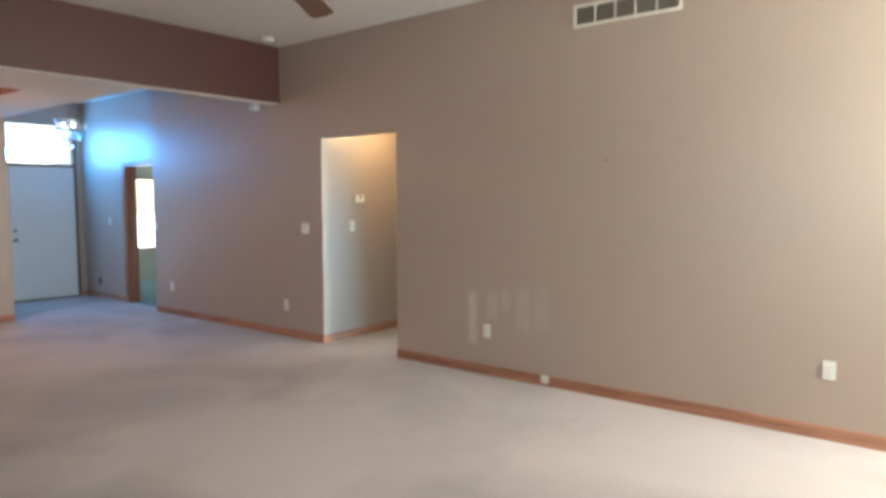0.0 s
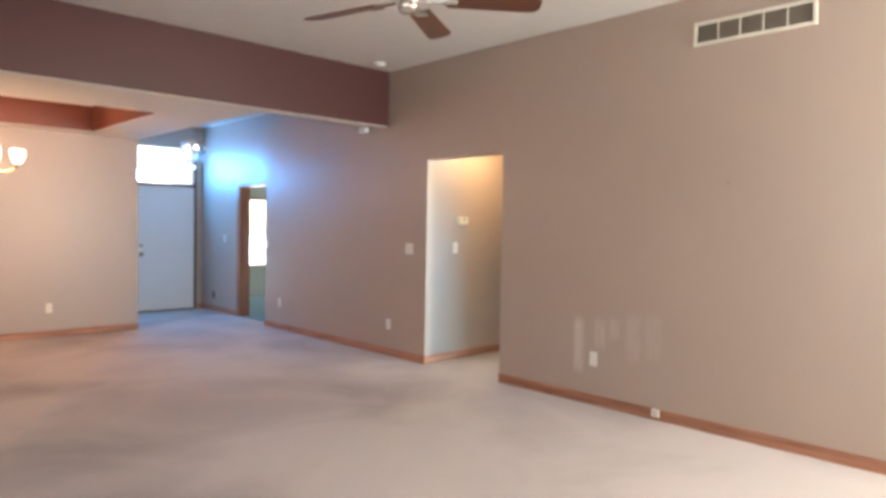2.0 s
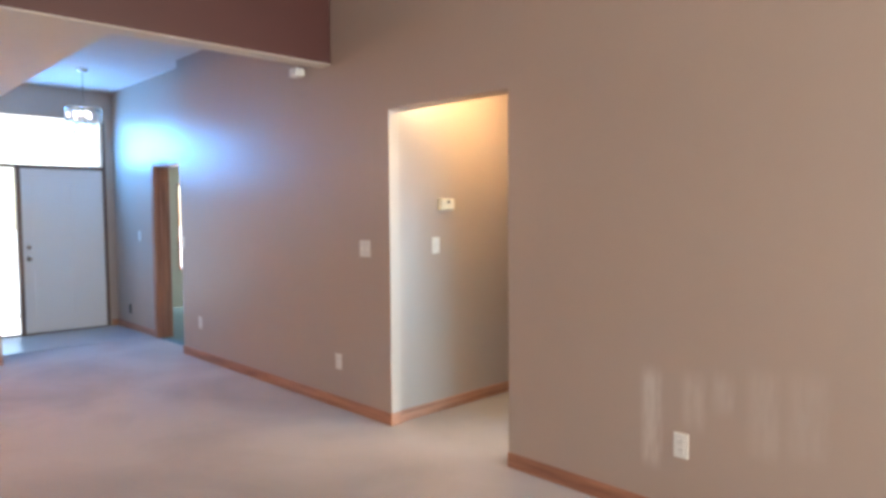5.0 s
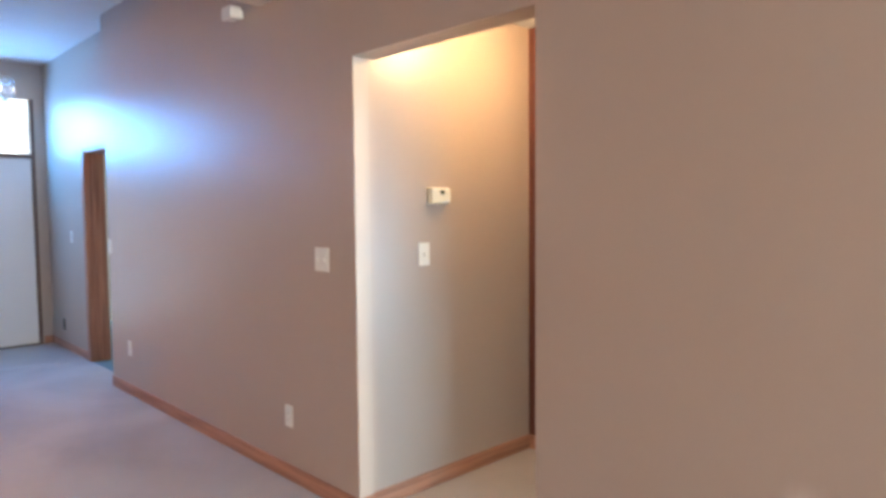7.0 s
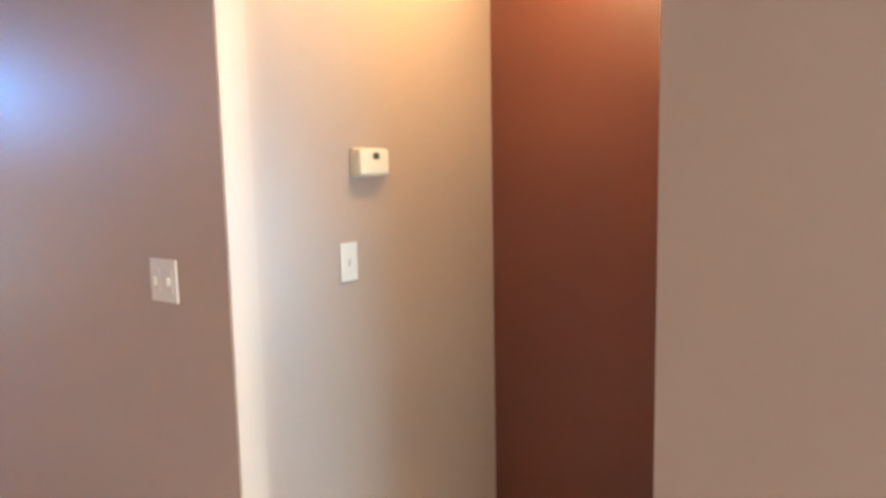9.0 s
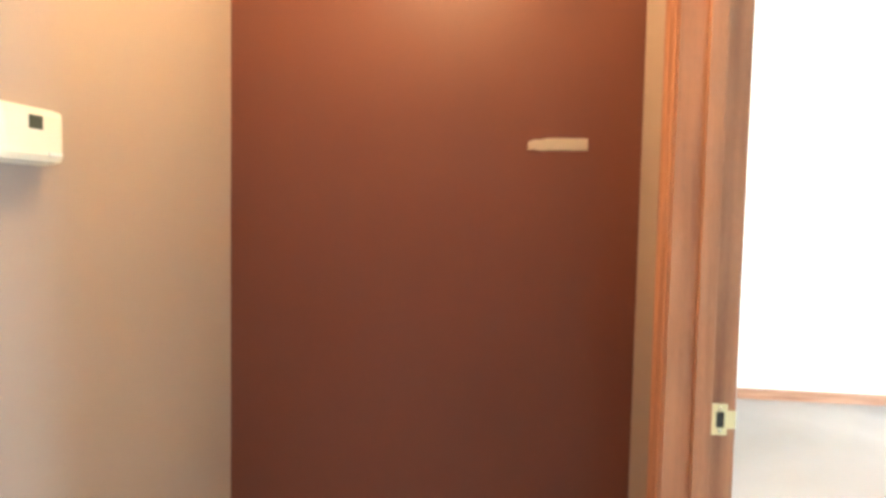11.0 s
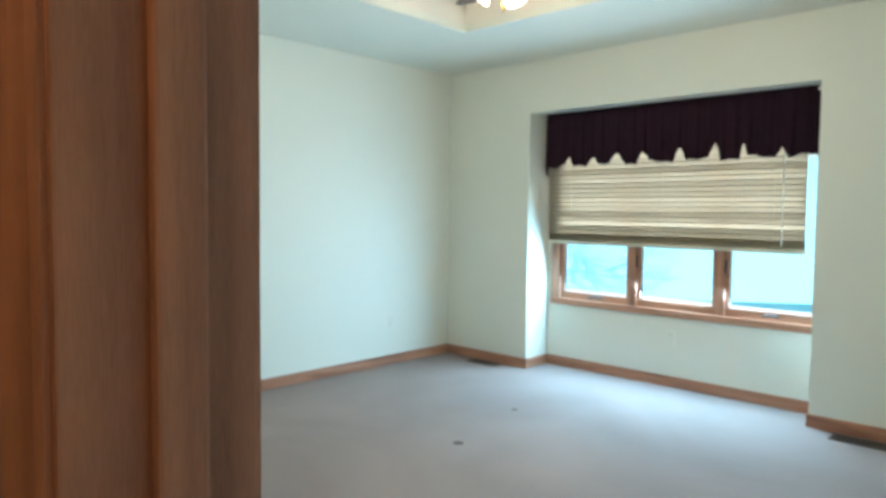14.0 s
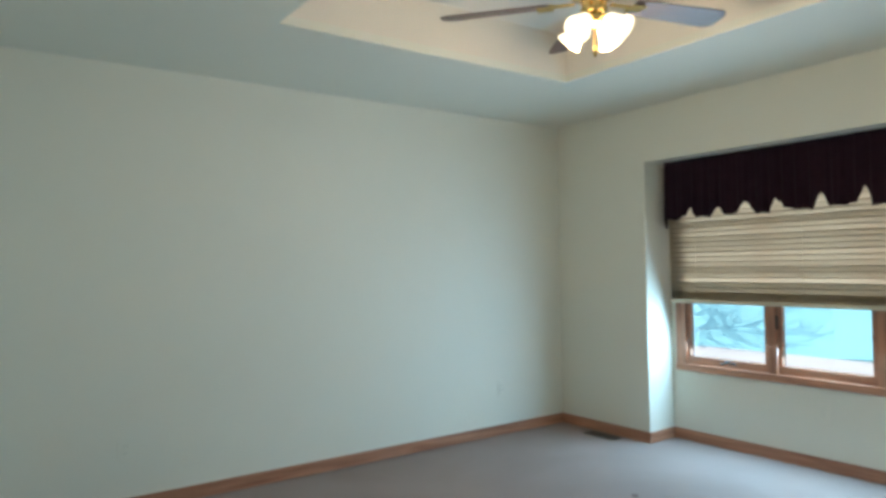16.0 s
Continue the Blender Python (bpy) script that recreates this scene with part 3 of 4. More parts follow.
for l, r in ((3.194, 3.86), (2.483, 3.122), (1.795, 2.411)):
    s = part("sash", boxes((l, r, WY0 + 0.015, WY1 - 0.02, WZ0 + 0.055, WZ0 + 0.115), (l, r, WY0 + 0.015, WY1 - 0.02, WZ1 - 0.10, WZ1 - 0.05),
             (l, l + 0.028, WY0 + 0.015, WY1 - 0.02, WZ0 + 0.115, WZ1 - 0.10), (r - 0.028, r, WY0 + 0.015, WY1 - 0.02, WZ0 + 0.115, WZ1 - 0.10), bevel=0.004), OAK_X, bw)
    part("pane", boxes((l + 0.028, r - 0.028, WY0 + 0.035, WY0 + 0.039, WZ0 + 0.115, WZ1 - 0.10)), PANE, s).visible_shadow = False
for x in (3.50, 2.08):
    part("crank", tube([(x - 0.05, WY1 - 0.01, WZ0 + 0.085), (x, WY1 + 0.005, WZ0 + 0.10), (x + 0.05, WY1 + 0.02, WZ0 + 0.082)], 0.007, 8), BLACK, bw, "dark crank handle")
for x in (2.447, 3.158):
    part("latch", boxes((x - 0.05, x - 0.036, WY1, WY1 + 0.014, 0.93, 1.03), bevel=0.003), BLACK, bw, "dark sash latch")

# horizontal blind
bl = thing("window_blind", "almond slatted blind, half lowered, with cords", "blind", pose(0, ALC + 0.07, 0))
BZ0, BZ1 = 1.112, 2.19
part("head_rail", boxes((1.86, 3.945, -0.025, 0.025, 2.17, 2.215), bevel=0.003), SLAT, bl)
part("bottom_rail", boxes((1.86, 3.945, -0.024, 0.024, BZ0 - 0.012, BZ0 + 0.02), bevel=0.004), SLAT, bl)
slat_bm = bmesh.new()
pr = [(-0.024, -0.012), (-0.012, -0.003), (0.0, 0.003), (0.012, 0.006), (0.024, 0.006)]
va = [slat_bm.verts.new((1.862, u, v)) for u, v in pr]
vb = [slat_bm.verts.new((3.945, u, v)) for u, v in pr]
for i in range(4):
    slat_bm.faces.new((va[i], va[i + 1], vb[i + 1], vb[i]))
bmesh.ops.solidify(slat_bm, geom=slat_bm.faces[:], thickness=0.0015)
slat = part("slat", slat_bm, SLAT, bl, smooth=True)
zs = []
z = BZ0 + 0.03
while z < BZ1 - 0.02:
    zs.append(z)
    z += 0.012 if z < BZ0 + 0.065 else 0.026 if z < BZ0 + 0.08 else 0.039
slat.matrix_basis = pose(0, 0, zs[0], 24)
for i, z in enumerate(zs[1:]):
    o = new("slat", slat.data)
    o.parent = bl
    o.matrix_basis = pose(0, 0, z, 24 if z < BZ0 + 0.085 else 52 + 0.15 * math.sin(i * 2.3))
for x in (2.06, 2.88, 3.70):
    part("cord", tube([(x, 0.027, BZ0), (x, 0.027, 2.18)], 0.0018, 6), SLAT, bl)
part("cord", tube([(2.0, 0.035, 1.15), (2.0, 0.035, 1.9), (2.0, 0.03, 2.18)], 0.005, 6), WHITE, bl, "white pull cord")

# lint on the bedroom carpet
LINT = material("brown lint", (0.16, 0.10, 0.09), 0.95, var=0.2, scale=40)
for x, y, k in ((3.12, -2.775, 0.03), (3.30, -3.55, 0.022)):
    lt = thing("carpet_lint", "small brown scrap lying on the bedroom carpet", "scrap", pose(x, y, -0.001, 0, 0, 35 * k * 100), "scraps on the bedroom carpet")
    part("scrap", lathe([(0, 0.006), (k * 0.5, 0.005), (k, 0.002), (k * 1.1, 0.0)], 9), LINT, lt, smooth=True)

# valance: gathered cloth with a scalloped hem
va_t = thing("valance", "dark plum gathered valance with a scalloped hem", "valance", pose(0, -4.775, 0))
bm = bmesh.new()
NX, NZ, X0, X1 = 300, 10, 1.755, 3.982
# hem notches: place along the rod, half width, depth
NOTCHES = ((0.13, 0.020, 0.07), (0.23, 0.024, 0.07), (0.335, 0.028, 0.085), (0.43, 0.022, 0.09), (0.565, 0.020, 0.12), (0.685, 0.018, 0.13), (0.775, 0.014, 0.11), (0.89, 0.018, 0.08))
grid = []
for i in range(NX + 1):
    u = i / NX
    w = 1 - u
    hem = 0.455 + 0.012 * math.sin(w * 37) + 0.008 * math.sin(w * 91 + 1)
    for c, half, deep in NOTCHES:
        hem -= deep * max(0.0, 1 - abs(w - c) / half) ** 0.8
    fold = 0.014 * math.sin(u * 132 + 2 * math.sin(u * 23)) + 0.008 * math.sin(u * 301 + 1)
    col = []
    for k in range(NZ + 1):
        v = k / NZ
        end = 0.06 * (max(0, 1 - u / 0.025) + max(0, 1 - (1 - u) / 0.025))
        col.append(bm.verts.new((X0 + u * (X1 - X0), fold * (0.25 + 0.75 * v) - end * 1.6, 2.221 - hem * v - 0.06 * v * (end > 0.02))))
    grid.append(col)
for a, b in zip(grid, grid[1:]):
    for k in range(NZ):
        bm.faces.new((a[k], b[k], b[k + 1], a[k + 1]))
bmesh.ops.solidify(bm, geom=bm.faces[:], thickness=0.004)
part("cloth", bm, VALANCE, va_t, smooth=True)
part("rod", tube([(X0, -0.03, 2.20), (X1, -0.03, 2.20)], 0.012, 8), WHITE, va_t, "white curtain rod")


def floor_register(x, y, turn, label):
    r = thing("floor_register", label, "floor vent", pose(x, y, 0, 0, 0, turn), "floor registers of the bedroom")
    part("frame", boxes((-0.155, 0.155, -0.065, -0.05, 0, 0.006), (-0.155, 0.155, 0.05, 0.065, 0, 0.006), (-0.155, -0.14, -0.05, 0.05, 0, 0.006), (0.14, 0.155, -0.05, 0.05, 0, 0.006), bevel=0.001), REGISTER, r)
    part("well", boxes((-0.14, 0.14, -0.05, 0.05, 0, 0.0012)), BLACK, r)
    for i in range(9):
        x0 = -0.128 + i * 0.032
        part("louver", boxes((x0 - 0.005, x0 + 0.005, -0.05, 0.05, 0.001, 0.005)), REGISTER, r)
    return r


floor_register(4.388, -4.502, 0, "brown metal floor register by the bedroom corner")
floor_register(1.42, -4.50, 0, "brown metal floor register beside the window alcove")


def plate(kind, m, label, w=0.072, h=0.117, mat=WHITE):
    """A wall plate that faces local +y: switch, outlet or blank."""
    t = thing({"switch": "light_switch", "double": "light_switch", "outlet": "wall_outlet", "jack": "wall_jack"}[kind], label, "outlet" if kind in ("outlet", "jack") else "switch", m)
    part("plate", boxes((-w / 2, w / 2, 0, 0.006, -h / 2, h / 2), bevel=0.002), mat, t)
    if kind == "outlet":
        for z in (-0.02, 0.02):
            s = part("socket", boxes((-0.016, 0.016, 0.006, 0.009, z - 0.013, z + 0.013), bevel=0.001), mat, t)
            part("slots", boxes((-0.008, -0.006, 0.009, 0.0095, z - 0.004, z + 0.006), (0.006, 0.008, 0.009, 0.0095, z - 0.004, z + 0.006)), BLACK, s)
    elif kind == "jack":
        part("port", boxes((-0.007, 0.007, 0.006, 0.0075, -0.008, 0.008)), BLACK, t)
    else:
        for x in ((0.0,) if kind == "switch" else (-w / 4, w / 4)):
            r = part("switch_bezel", boxes((x - 0.016, x + 0.016, 0.006, 0.008, -0.033, 0.033), bevel=0.001), mat, t)
            part("rocker", boxes((x - 0.006, x + 0.006, 0.008, 0.017, -0.012, 0.010), bevel=0.002), mat, r)
    return t


W90 = 90     # faces -x
plate("outlet", pose(0, -1.07, 0.380, 0, 0, W90), "white duplex outlet low on the long wall")
plate("outlet", pose(0, 1.632, 0.350, 0, 0, W90), "white outlet low on the long wall beyond the hall")
plate("outlet", pose(0, 4.01, 0.373, 0, 0, W90), "white outlet near the end of the long wall")
plate("double", pose(0, 1.29, 1.208, 0, 0, W90), "white double switch beside the hall opening", 0.118)
plate("switch", pose(0, 4.385, 1.165, 0, 0, W90), "white switch at the end of the long wall")
plate("outlet", pose(0, -3.645, 0.44, 0, 0, W90), "white outlet on the sunlit end of the long wall")
plate("switch", pose(0.438, HALL_W, 1.222, 0, 0, 180), "white switch below the thermostat")
plate("switch", pose(REC_X, 6.0, 1.20, 0, 0, W90), "white switch beside the front door")
plate("jack", pose(REC_X, 6.4, 0.26, 0, 0, W90), "dark jack plate low beside the front door", mat=BLACK)
plate("outlet", pose(-2.545, DIN_Y, 0.36, 0, 0, 180), "ivory outlet on the dining wall", mat=IVORY)
plate("outlet", pose(BED_E, -3.89, 0.385, 0, 0, W90), "pale outlet on the bedroom wall", mat=MINT)
plate("outlet", pose(BED_E, -0.98, 0.37, 0, 0, W90), "pale blank plate on the bedroom wall", mat=MINT)
plate("outlet", pose(2.82, ALC, 0.39, 0, 0, 0), "pale outlet under the bedroom window", mat=MINT)
cb = thing("cable_box", "small white cable box on the baseboard", "cable box", pose(-BT, -1.65, 0.055))
part("cover", boxes((-0.022, 0, -0.03, 0.03, -0.03, 0.03), bevel=0.004), WHITE, cb)
part("port", boxes((-0.026, -0.022, -0.008, 0.008, -0.008, 0.008), bevel=0.002), CHROME, cb)

# thermostat
LCD = material("grey green display", (0.09, 0.095, 0.065), 0.25, var=0.05, bump=0.01)
th = thing("thermostat", "ivory wall thermostat with a small dark display", "thermostat", pose(0.532, HALL_W, 1.518, 0, 0, 180))
part("base", boxes((-0.070, 0.070, 0, 0.010, -0.043, 0.043), bevel=0.004), IVORY, th)
part("cover", boxes((-0.067, 0.067, 0.010, 0.04, -0.041, 0.041), bevel=0.012), IVORY, th)
part("display", boxes((-0.018, 0.010, 0.0395, 0.0412, 0.008, 0.028), bevel=0.0005), LCD, th, "grey green display window")
part("slider", boxes((-0.06, -0.03, 0.039, 0.042, -0.03, -0.024), bevel=0.001), WHITE, th)

# tape on the end wall
tp = thing("tape_strip", "torn strip of masking tape on the red brown wall", "tape", pose(BROWN_X, 0.199, 1.582))
bm = bmesh.new()
n = 24
top, bot = [], []
for i in range(n + 1):
    u = i / n
    y = 0.072 - 0.144 * u
    ragged = 0.006 * math.sin(u * 19) * (u < 0.3)
    top.append(bm.verts.new((-0.0015 - 0.003 * math.sin(u * 3.1) ** 2, y, 0.014 * min(1, 0.25 + 3 * u) + ragged * 0.5)))
    bot.append(bm.verts.new((-0.0015, y, -0.015 + ragged * 0.3)))
for i in range(n):
    bm.faces.new((top[i], top[i + 1], bot[i + 1], bot[i]))
bmesh.ops.solidify(bm, geom=bm.faces[:], thickness=0.001)
part("strip", bm, TAPE, tp)

# return vent high on the long wall
rv = thing("return_vent", "off-white framed return air grille high on the wall", "air vent", pose(0, -2.278, 2.878))
VW, VH = 0.412, 0.085
part("frame", boxes((-0.016, 0, -VW, VW, -VH, -VH + 0.024), (-0.016, 0, -VW, VW, VH - 0.024, VH), (-0.016, 0, -VW, -VW + 0.024, -VH + 0.024, VH - 0.024), (-0.016, 0, VW - 0.024, VW, -VH + 0.024, VH - 0.024), bevel=0.003), VENTWHITE, rv)
part("backing", boxes((-0.003, -0.001, -VW + 0.024, VW - 0.024, -VH + 0.024, VH - 0.024)), VENTDARK, rv)
for i in range(1, 5):
    y = -VW + 0.024 + i * (2 * VW - 0.048) / 5
    part("divider", boxes((-0.014, -0.003, y - 0.005, y + 0.005, -VH + 0.024, VH - 0.024), bevel=0.001), VENTWHITE, rv)
lv = None
for i in range(11):
    z = -VH + 0.030 + i * 0.011
    if lv is None:
        lv = part("slat", boxes((-0.0005, 0.0005, -VW + 0.024, VW - 0.024, -0.006, 0.006)), VENTDARK, rv)
        lv.matrix_basis = pose(-0.008, 0, z, 0, 45)
    else:
        o = new("slat", lv.data)
        o.parent = rv
        o.matrix_basis = pose(-0.008, 0, z, 0, 45)

# ceiling fans


def blade_mesh(length, w0, w1):
    bm = bmesh.new()
    out = [(0, -w0 / 2), (length * 0.9, -w1 / 2), (length * 0.97, -w1 / 2 + 0.012), (length, -w1 / 2 + 0.035), (length, w1 / 2 - 0.035), (length * 0.97, w1 / 2 - 0.012), (length * 0.9, w1 / 2), (0, w0 / 2)]
    f = bm.faces.new([bm.verts.new((x, y, 0)) for x, y in out])
    e = bmesh.ops.extrude_face_region(bm, geom=[f])
    bmesh.ops.translate(bm, verts=[v for v in e["geom"] if isinstance(v, bmesh.types.BMVert)], vec=(0, 0, 0.006))
    return bm


def ceiling_fan(label, x, y, ceil, z, radius, first, metal, blade_mat):
    f = thing("ceiling_fan", label, "ceiling fan", pose(x, y, z))
    part("canopy", lathe([(0, ceil - z), (0.065, ceil - z), (0.068, ceil - z - 0.012), (0.045, ceil - z - 0.05), (0.016, ceil - z - 0.06)]), metal, f, smooth=True)
    part("rod", tube([(0, 0, ceil - z - 0.055), (0, 0, 0.13)], 0.013), metal, f)
    part("motor", lathe([(0, 0.14), (0.03, 0.138), (0.05, 0.12), (0.10, 0.11), (0.115, 0.09), (0.115, 0.045), (0.10, 0.025), (0.06, 0.015), (0.055, -0.02), (0.06, -0.035), (0.045, -0.06), (0.0, -0.065)], 32), metal, f, smooth=True)
    inner = 0.20
    blade = part("blade", blade_mesh(radius - inner, 0.115, 0.145), blade_mat, f)
    iron = part("blade_iron", boxes((0.085, inner + 0.01, -0.014, 0.014, -0.004, 0.004), (inner - 0.02, inner + 0.055, -0.04, 0.04, -0.006, -0.001), bevel=0.002), metal, f)
    for i in range(5):
        a = first + 72 * i
        b, r = (blade, iron) if i == 0 else (new("blade", blade.data), new("blade_iron", iron.data))
        b.parent = r.parent = f
        b.matrix_basis = pose(0, 0, 0.0, 0, 0, a) @ pose(inner, 0, 0.0, -12)
        r.matrix_basis = pose(0, 0, 0.0, 0, 0, a)
    return f


ceiling_fan("pewter ceiling fan with five reddish walnut blades", -2.45, -1.53, LIV_Z, 2.62, 0.69, 32.5, CHROME, BLADE)
BLADE_BED = wood("grey brown fan blade", (0.095, 0.062, 0.055), (0.055, 0.036, 0.032), 0, 0.4)
bf = ceiling_fan("brass ceiling fan with dark blades and lit glass shades", 2.595, -2.48, 2.98, 2.58, 0.70, 39, BRASS, BLADE_BED)
part("light_plate", lathe([(0, -0.06), (0.05, -0.062), (0.06, -0.08), (0.035, -0.11), (0, -0.115)]), BRASS, bf, smooth=True)
bell = lathe([(0.02, 0.0), (0.028, -0.01), (0.036, -0.04), (0.045, -0.072), (0.060, -0.10), (0.057, -0.10), (0.042, -0.072), (0.033, -0.04), (0.018, -0.008)])
sh = None
for i in range(4):
    a = 10 + 90 * i
    m = pose(0, 0, -0.085, 0, 0, a) @ pose(0.065, 0, 0, 0, -48)
    if sh is None:
        sh = part("glass_shade", bell, SHADE_BED, bf, "lit frosted bell shade", True, m)
    else:
        o = new("glass_shade", sh.data)
        o.parent, o.matrix_basis = bf, m
        tagged(o, "lit frosted bell shade")
part("pull_chain", tube([(0, 0, -0.11), (0.004, 0, -0.19)], 0.003, 6), BRASS, bf)
part("chain_pull", lathe([(0, -0.19), (0.008, -0.195), (0.011, -0.215), (0.006, -0.24), (0, -0.245)]), BRASS, bf, smooth=True)
lamp("bedroom_fan_bulbs", "POINT", 39, (1.0, 0.85, 0.66), pose(2.595, -2.48, 2.35), 0.10)

# dining chandelier
CX, CY = -3.36, 3.75
ch = thing("dining_chandelier", "brass chandelier with lit frosted glass shades", "chandelier", pose(CX, CY, 2.01))
part("canopy", lathe([(0, 0.88), (0.07, 0.88), (0.06, 0.85), (0.012, 0.835)]), BRASS, ch, smooth=True)
part("rod", tube([(0, 0, 0.84), (0, 0, 0.05)], 0.006), BRASS, ch)
part("body", lathe([(0, -0.10), (0.02, -0.09), (0.035, -0.05), (0.02, -0.01), (0.03, 0.03), (0.012, 0.09), (0, 0.1)]), BRASS, ch, smooth=True)
cup = lathe([(0.02, 0.0), (0.045, 0.02), (0.058, 0.06), (0.062, 0.12), (0.06, 0.12), (0.055, 0.06), (0.042, 0.024), (0.018, 0.004)])
arm = tube([(0.02, 0, -0.04), (0.10, 0, -0.085), (0.19, 0, -0.06), (0.235, 0, -0.01), (0.24, 0, 0.02)], 0.008)
am = cp = None
for i in range(6):
    m = pose(0, 0, 0, 0, 0, 20 + 60 * i)
    if am is None:
        am = part("arm", arm, BRASS, ch, smooth=True, at=m)
        cp = part("glass_shade", cup, SHADE, ch, "lit frosted glass shade", True, m @ pose(0.24, 0, 0.02))
    else:
        o, q = new("arm", am.data), new("glass_shade", cp.data)
        o.parent = q.parent = ch
        o.matrix_basis, q.matrix_basis = m, m @ pose(0.24, 0, 0.02)
        tagged(q, "lit frosted glass shade")
lamp("dining_bulbs", "POINT", 16, (1.0, 0.56, 0.36), pose(CX, CY, 2.16), 0.12)

# entry chandelier with crystal prisms
ec = thing("entry_chandelier", "small crystal drum chandelier on a chrome rod", "chandelier", pose(-0.58, 5.5, 2.60))
part("canopy", lathe([(0, ENT_Z - 2.60), (0.06, ENT_Z - 2.60), (0.05, ENT_Z - 2.625), (0.01, ENT_Z - 2.635)]), CHROME, ec, smooth=True)
part("rod", tube([(0, 0, ENT_Z - 2.63), (0, 0, 0.0)], 0.006), CHROME, ec)
part("ring", lathe([(0.168, 0.0), (0.178, 0.0), (0.178, 0.02), (0.168, 0.02), (0.168, 0.0)], 32), CHROME, ec, smooth=True)
part("ring", lathe([(0.115, -0.13), (0.122, -0.13), (0.122, -0.115), (0.115, -0.115), (0.115, -0.13)], 32), CHROME, ec, smooth=True)
for a in (0, 60, 120):
    c, s = math.cos(radians(a)) * 0.173, math.sin(radians(a)) * 0.173
    part("spoke", tube([(-c, -s, 0.01), (c, s, 0.01)], 0.004, 6), CHROME, ec)
prism = lathe([(0, 0), (0.012, -0.01), (0.012, -0.12), (0, -0.15)], 6)
pm = None
for r, n, z in ((0.173, 22, 0.0), (0.118, 14, -0.13)):
    for i in range(n):
        m = pose(r * math.cos(math.tau * i / n), r * math.sin(math.tau * i / n), z)
        if pm is None:
            pm = part("prism", prism, CRYSTAL, ec, "clear crystal prism", at=m)
        else:
            o = new("prism", pm.data)
            o.parent, o.matrix_basis = ec, m
BULB = material("clear lit bulb", (1.0, 0.9, 0.8), 0.3, emit=3.0)
for a in (30, 150, 270):
    part("bulb", lathe([(0, -0.02), (0.012, -0.03), (0.016, -0.05), (0.009, -0.075), (0, -0.085)], 12), BULB, ec, "small lit bulb", True, pose(0.08 * math.cos(radians(a)), 0.08 * math.sin(radians(a)), 0.0))
part("finial", lathe([(0, -0.30), (0.02, -0.32), (0.028, -0.35), (0.015, -0.38), (0, -0.39)], 12), CRYSTAL, ec, smooth=True)
part("stem", tube([(0, 0, 0.0), (0, 0, -0.31)], 0.005, 8), CHROME, ec)

# hall ceiling lamp
hl = thing("hall_ceiling_lamp", "flush frosted dome lamp, lit warm", "ceiling lamp", pose(0.72, 0.55, HALL_Z))
part("rim", lathe([(0.10, 0.0), (0.135, 0.0), (0.135, -0.02), (0.12, -0.025), (0.10, -0.02)], 32), BRASS, hl, smooth=True)

part("dome", lathe([(0.118, -0.02), (0.11, -0.05), (0.08, -0.08), (0.04, -0.095), (0, -0.10)], 32), SHADE, hl, "lit frosted dome", True)

# smoke detector and motion sensor
sd = thing("smoke_detector", "round white smoke detector on the ceiling", "smoke detector", pose(-0.33, 1.42, LIV_Z))
part("base", lathe([(0, 0), (0.07, 0), (0.07, -0.012), (0.0, -0.012)], 28), WHITE, sd, smooth=True)
part("cover", lathe([(0.062, -0.012), (0.06, -0.03), (0.045, -0.04), (0, -0.042)], 28), WHITE, sd, smooth=True)
ms = thing("motion_sensor", "small white motion sensor high on the wall", "sensor", pose(0, 2.04, 2.54))
part("bracket", boxes((-0.03, 0, -0.015, 0.015, -0.02, 0.03), bevel=0.004), WHITE, ms)
part("housing", boxes((-0.10, -0.03, -0.055, 0.055, -0.035, 0.035), bevel=0.012), WHITE, ms)
hk = thing("wall_hook", "small dark picture nail in the long wall", "nail", pose(0, -2.15, 1.793))
part("nail", tube([(0, 0, 0), (-0.015, 0, 0.004)], 0.004, 8), BLACK, hk)

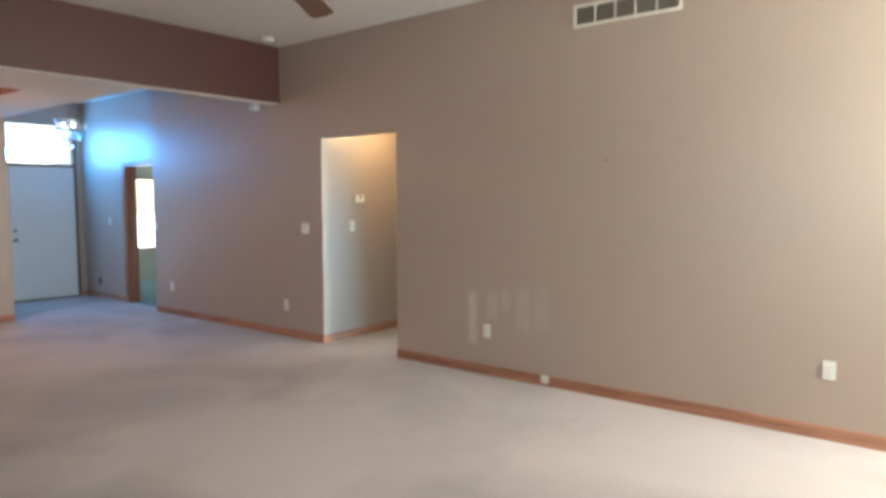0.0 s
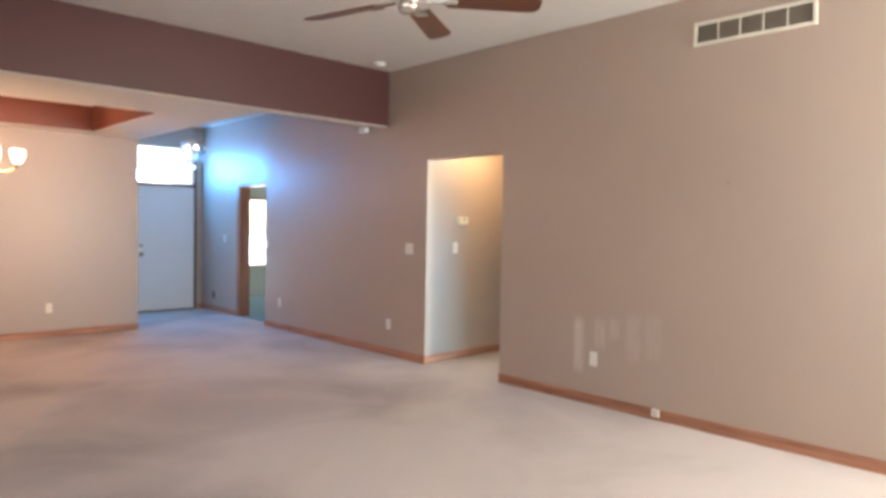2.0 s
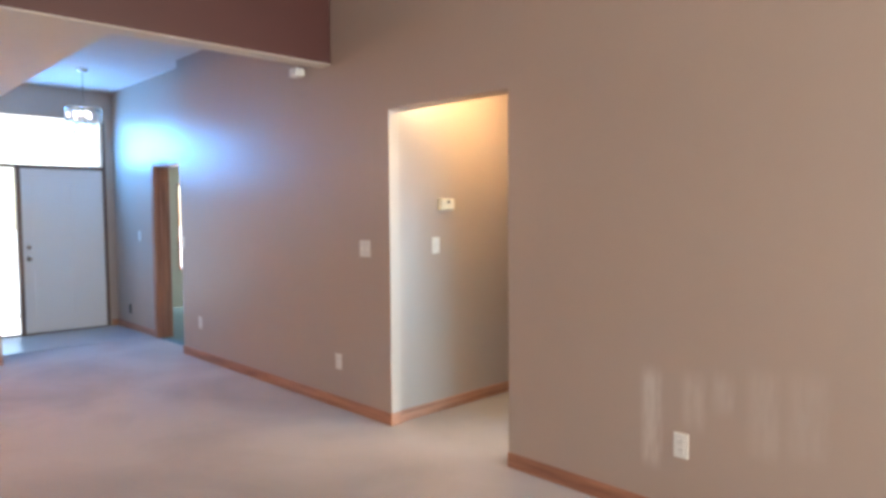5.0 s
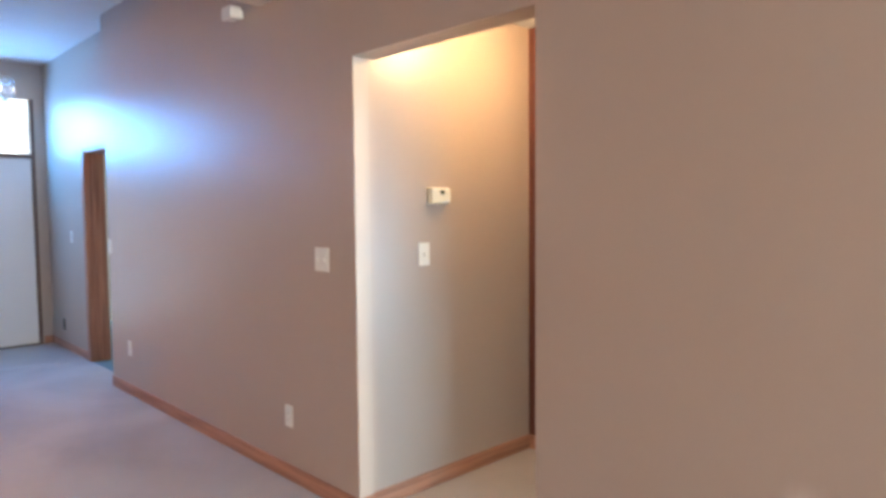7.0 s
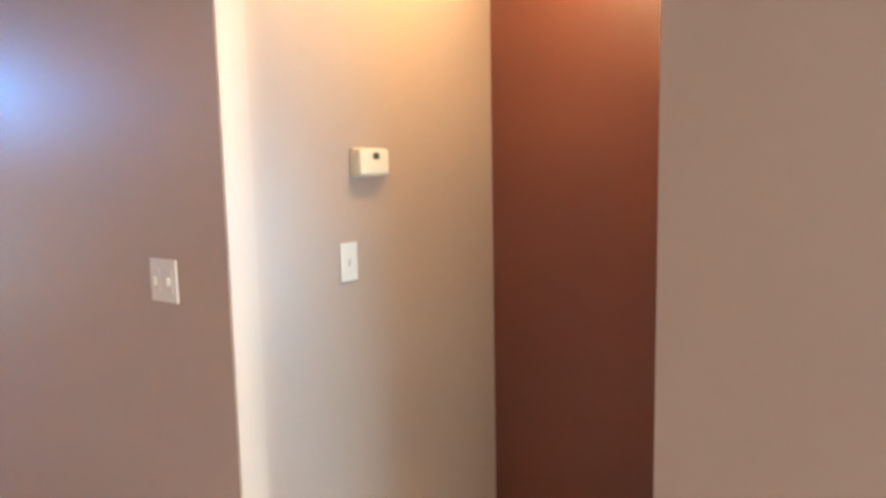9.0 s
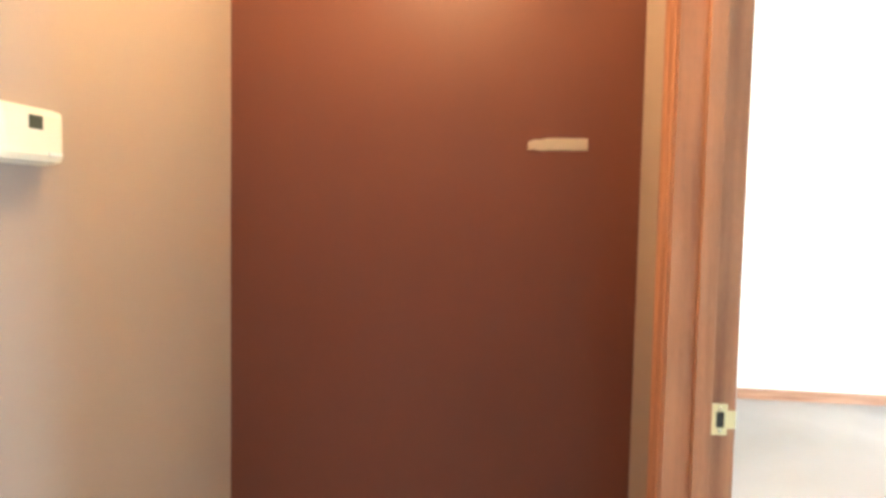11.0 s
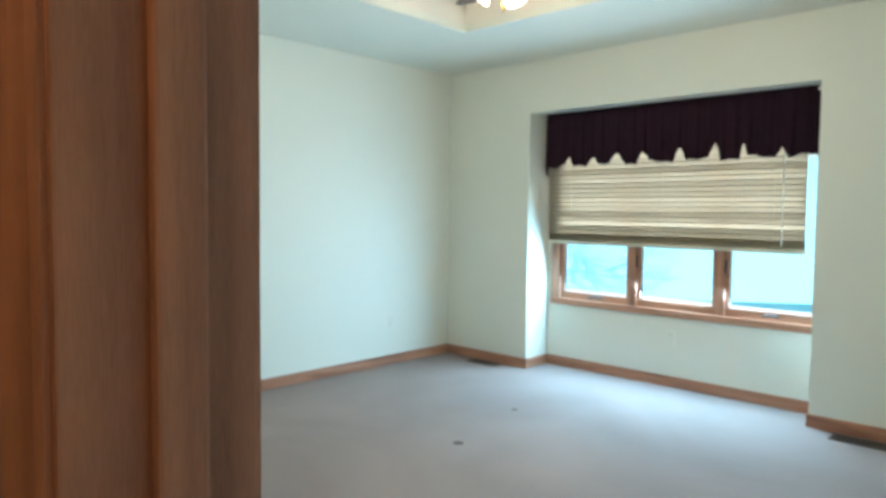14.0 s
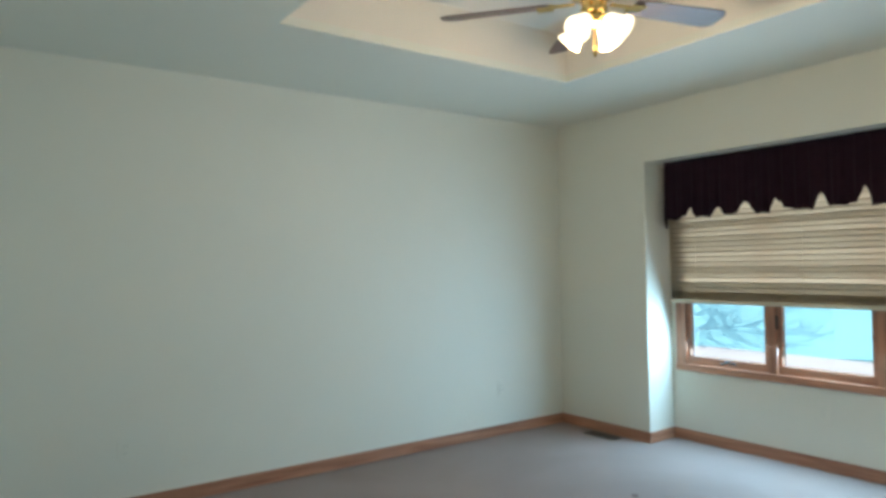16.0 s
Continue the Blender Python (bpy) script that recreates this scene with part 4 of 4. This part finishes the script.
# outdoors
structure("ground", boxes((-80, 80, -90, SOUTH - T, -0.4, -0.3), (-80, 80, FRONT + T + 0.01, 90, -0.4, -0.3), (-80, WEST - T, SOUTH - T, FRONT + T, -0.4, -0.3), (BED_E + T, 80, SOUTH - T, FRONT + T, -0.4, -0.3)), SNOW, "snow covered yard")
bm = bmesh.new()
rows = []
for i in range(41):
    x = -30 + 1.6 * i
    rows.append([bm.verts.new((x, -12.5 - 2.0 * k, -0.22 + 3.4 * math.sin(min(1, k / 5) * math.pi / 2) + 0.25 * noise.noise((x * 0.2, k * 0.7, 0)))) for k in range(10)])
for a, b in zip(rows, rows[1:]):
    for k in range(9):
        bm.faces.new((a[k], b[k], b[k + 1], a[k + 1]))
structure("backdrop_bank", bm, BLUE_BANK, "snow bank backdrop behind the yard, blue shade and glow put in its colour")


def bare_tree(x, y, h, seed):
    """A leafless tree: leaning trunk, limbs that fork into fine twigs."""
    rng = random.Random(seed)
    t = thing("bare_tree", "leafless tree out of view, added so its twigs shadow the snow bank", "tree", pose(x, y, -0.3))
    part("trunk", tube([(0, 0, 0), (0.05, 0.02, h * 0.3), (-0.04, 0.05, h * 0.6), (0.06, 0, h)], [0.06, 0.05, 0.03, 0.008], 8), BARK, t)
    for i in range(34):
        z = h * rng.uniform(0.12, 0.92)
        a = rng.uniform(0, math.tau)
        l = (h - z) * 0.45 + 0.5
        mid = Vector((math.cos(a) * l * 0.5, math.sin(a) * l * 0.5, z + l * 0.3))
        tip = Vector((math.cos(a + 0.3) * l, math.sin(a + 0.3) * l, z + l * 0.7))
        limb = part("limb", tube([(0, 0, z), mid, tip], [0.022, 0.014, 0.005], 5), BARK, t)
        for j in range(7):
            st = mid.lerp(tip, rng.uniform(-0.5, 0.9))
            en = st + Vector((rng.uniform(-0.5, 0.5), rng.uniform(-0.5, 0.5), rng.uniform(-0.15, 0.5)))
            part("twig", tube([st, st.lerp(en, 0.5) + Vector((0, 0, 0.04)), en], [0.007, 0.006, 0.003], 4), BARK, limb)
    return t


# both stand out of view, placed so twig shadows fall across the bank
bare_tree(12.0, -12.3, 4.6, 3)
bare_tree(13.2, -13.0, 4.4, 5)
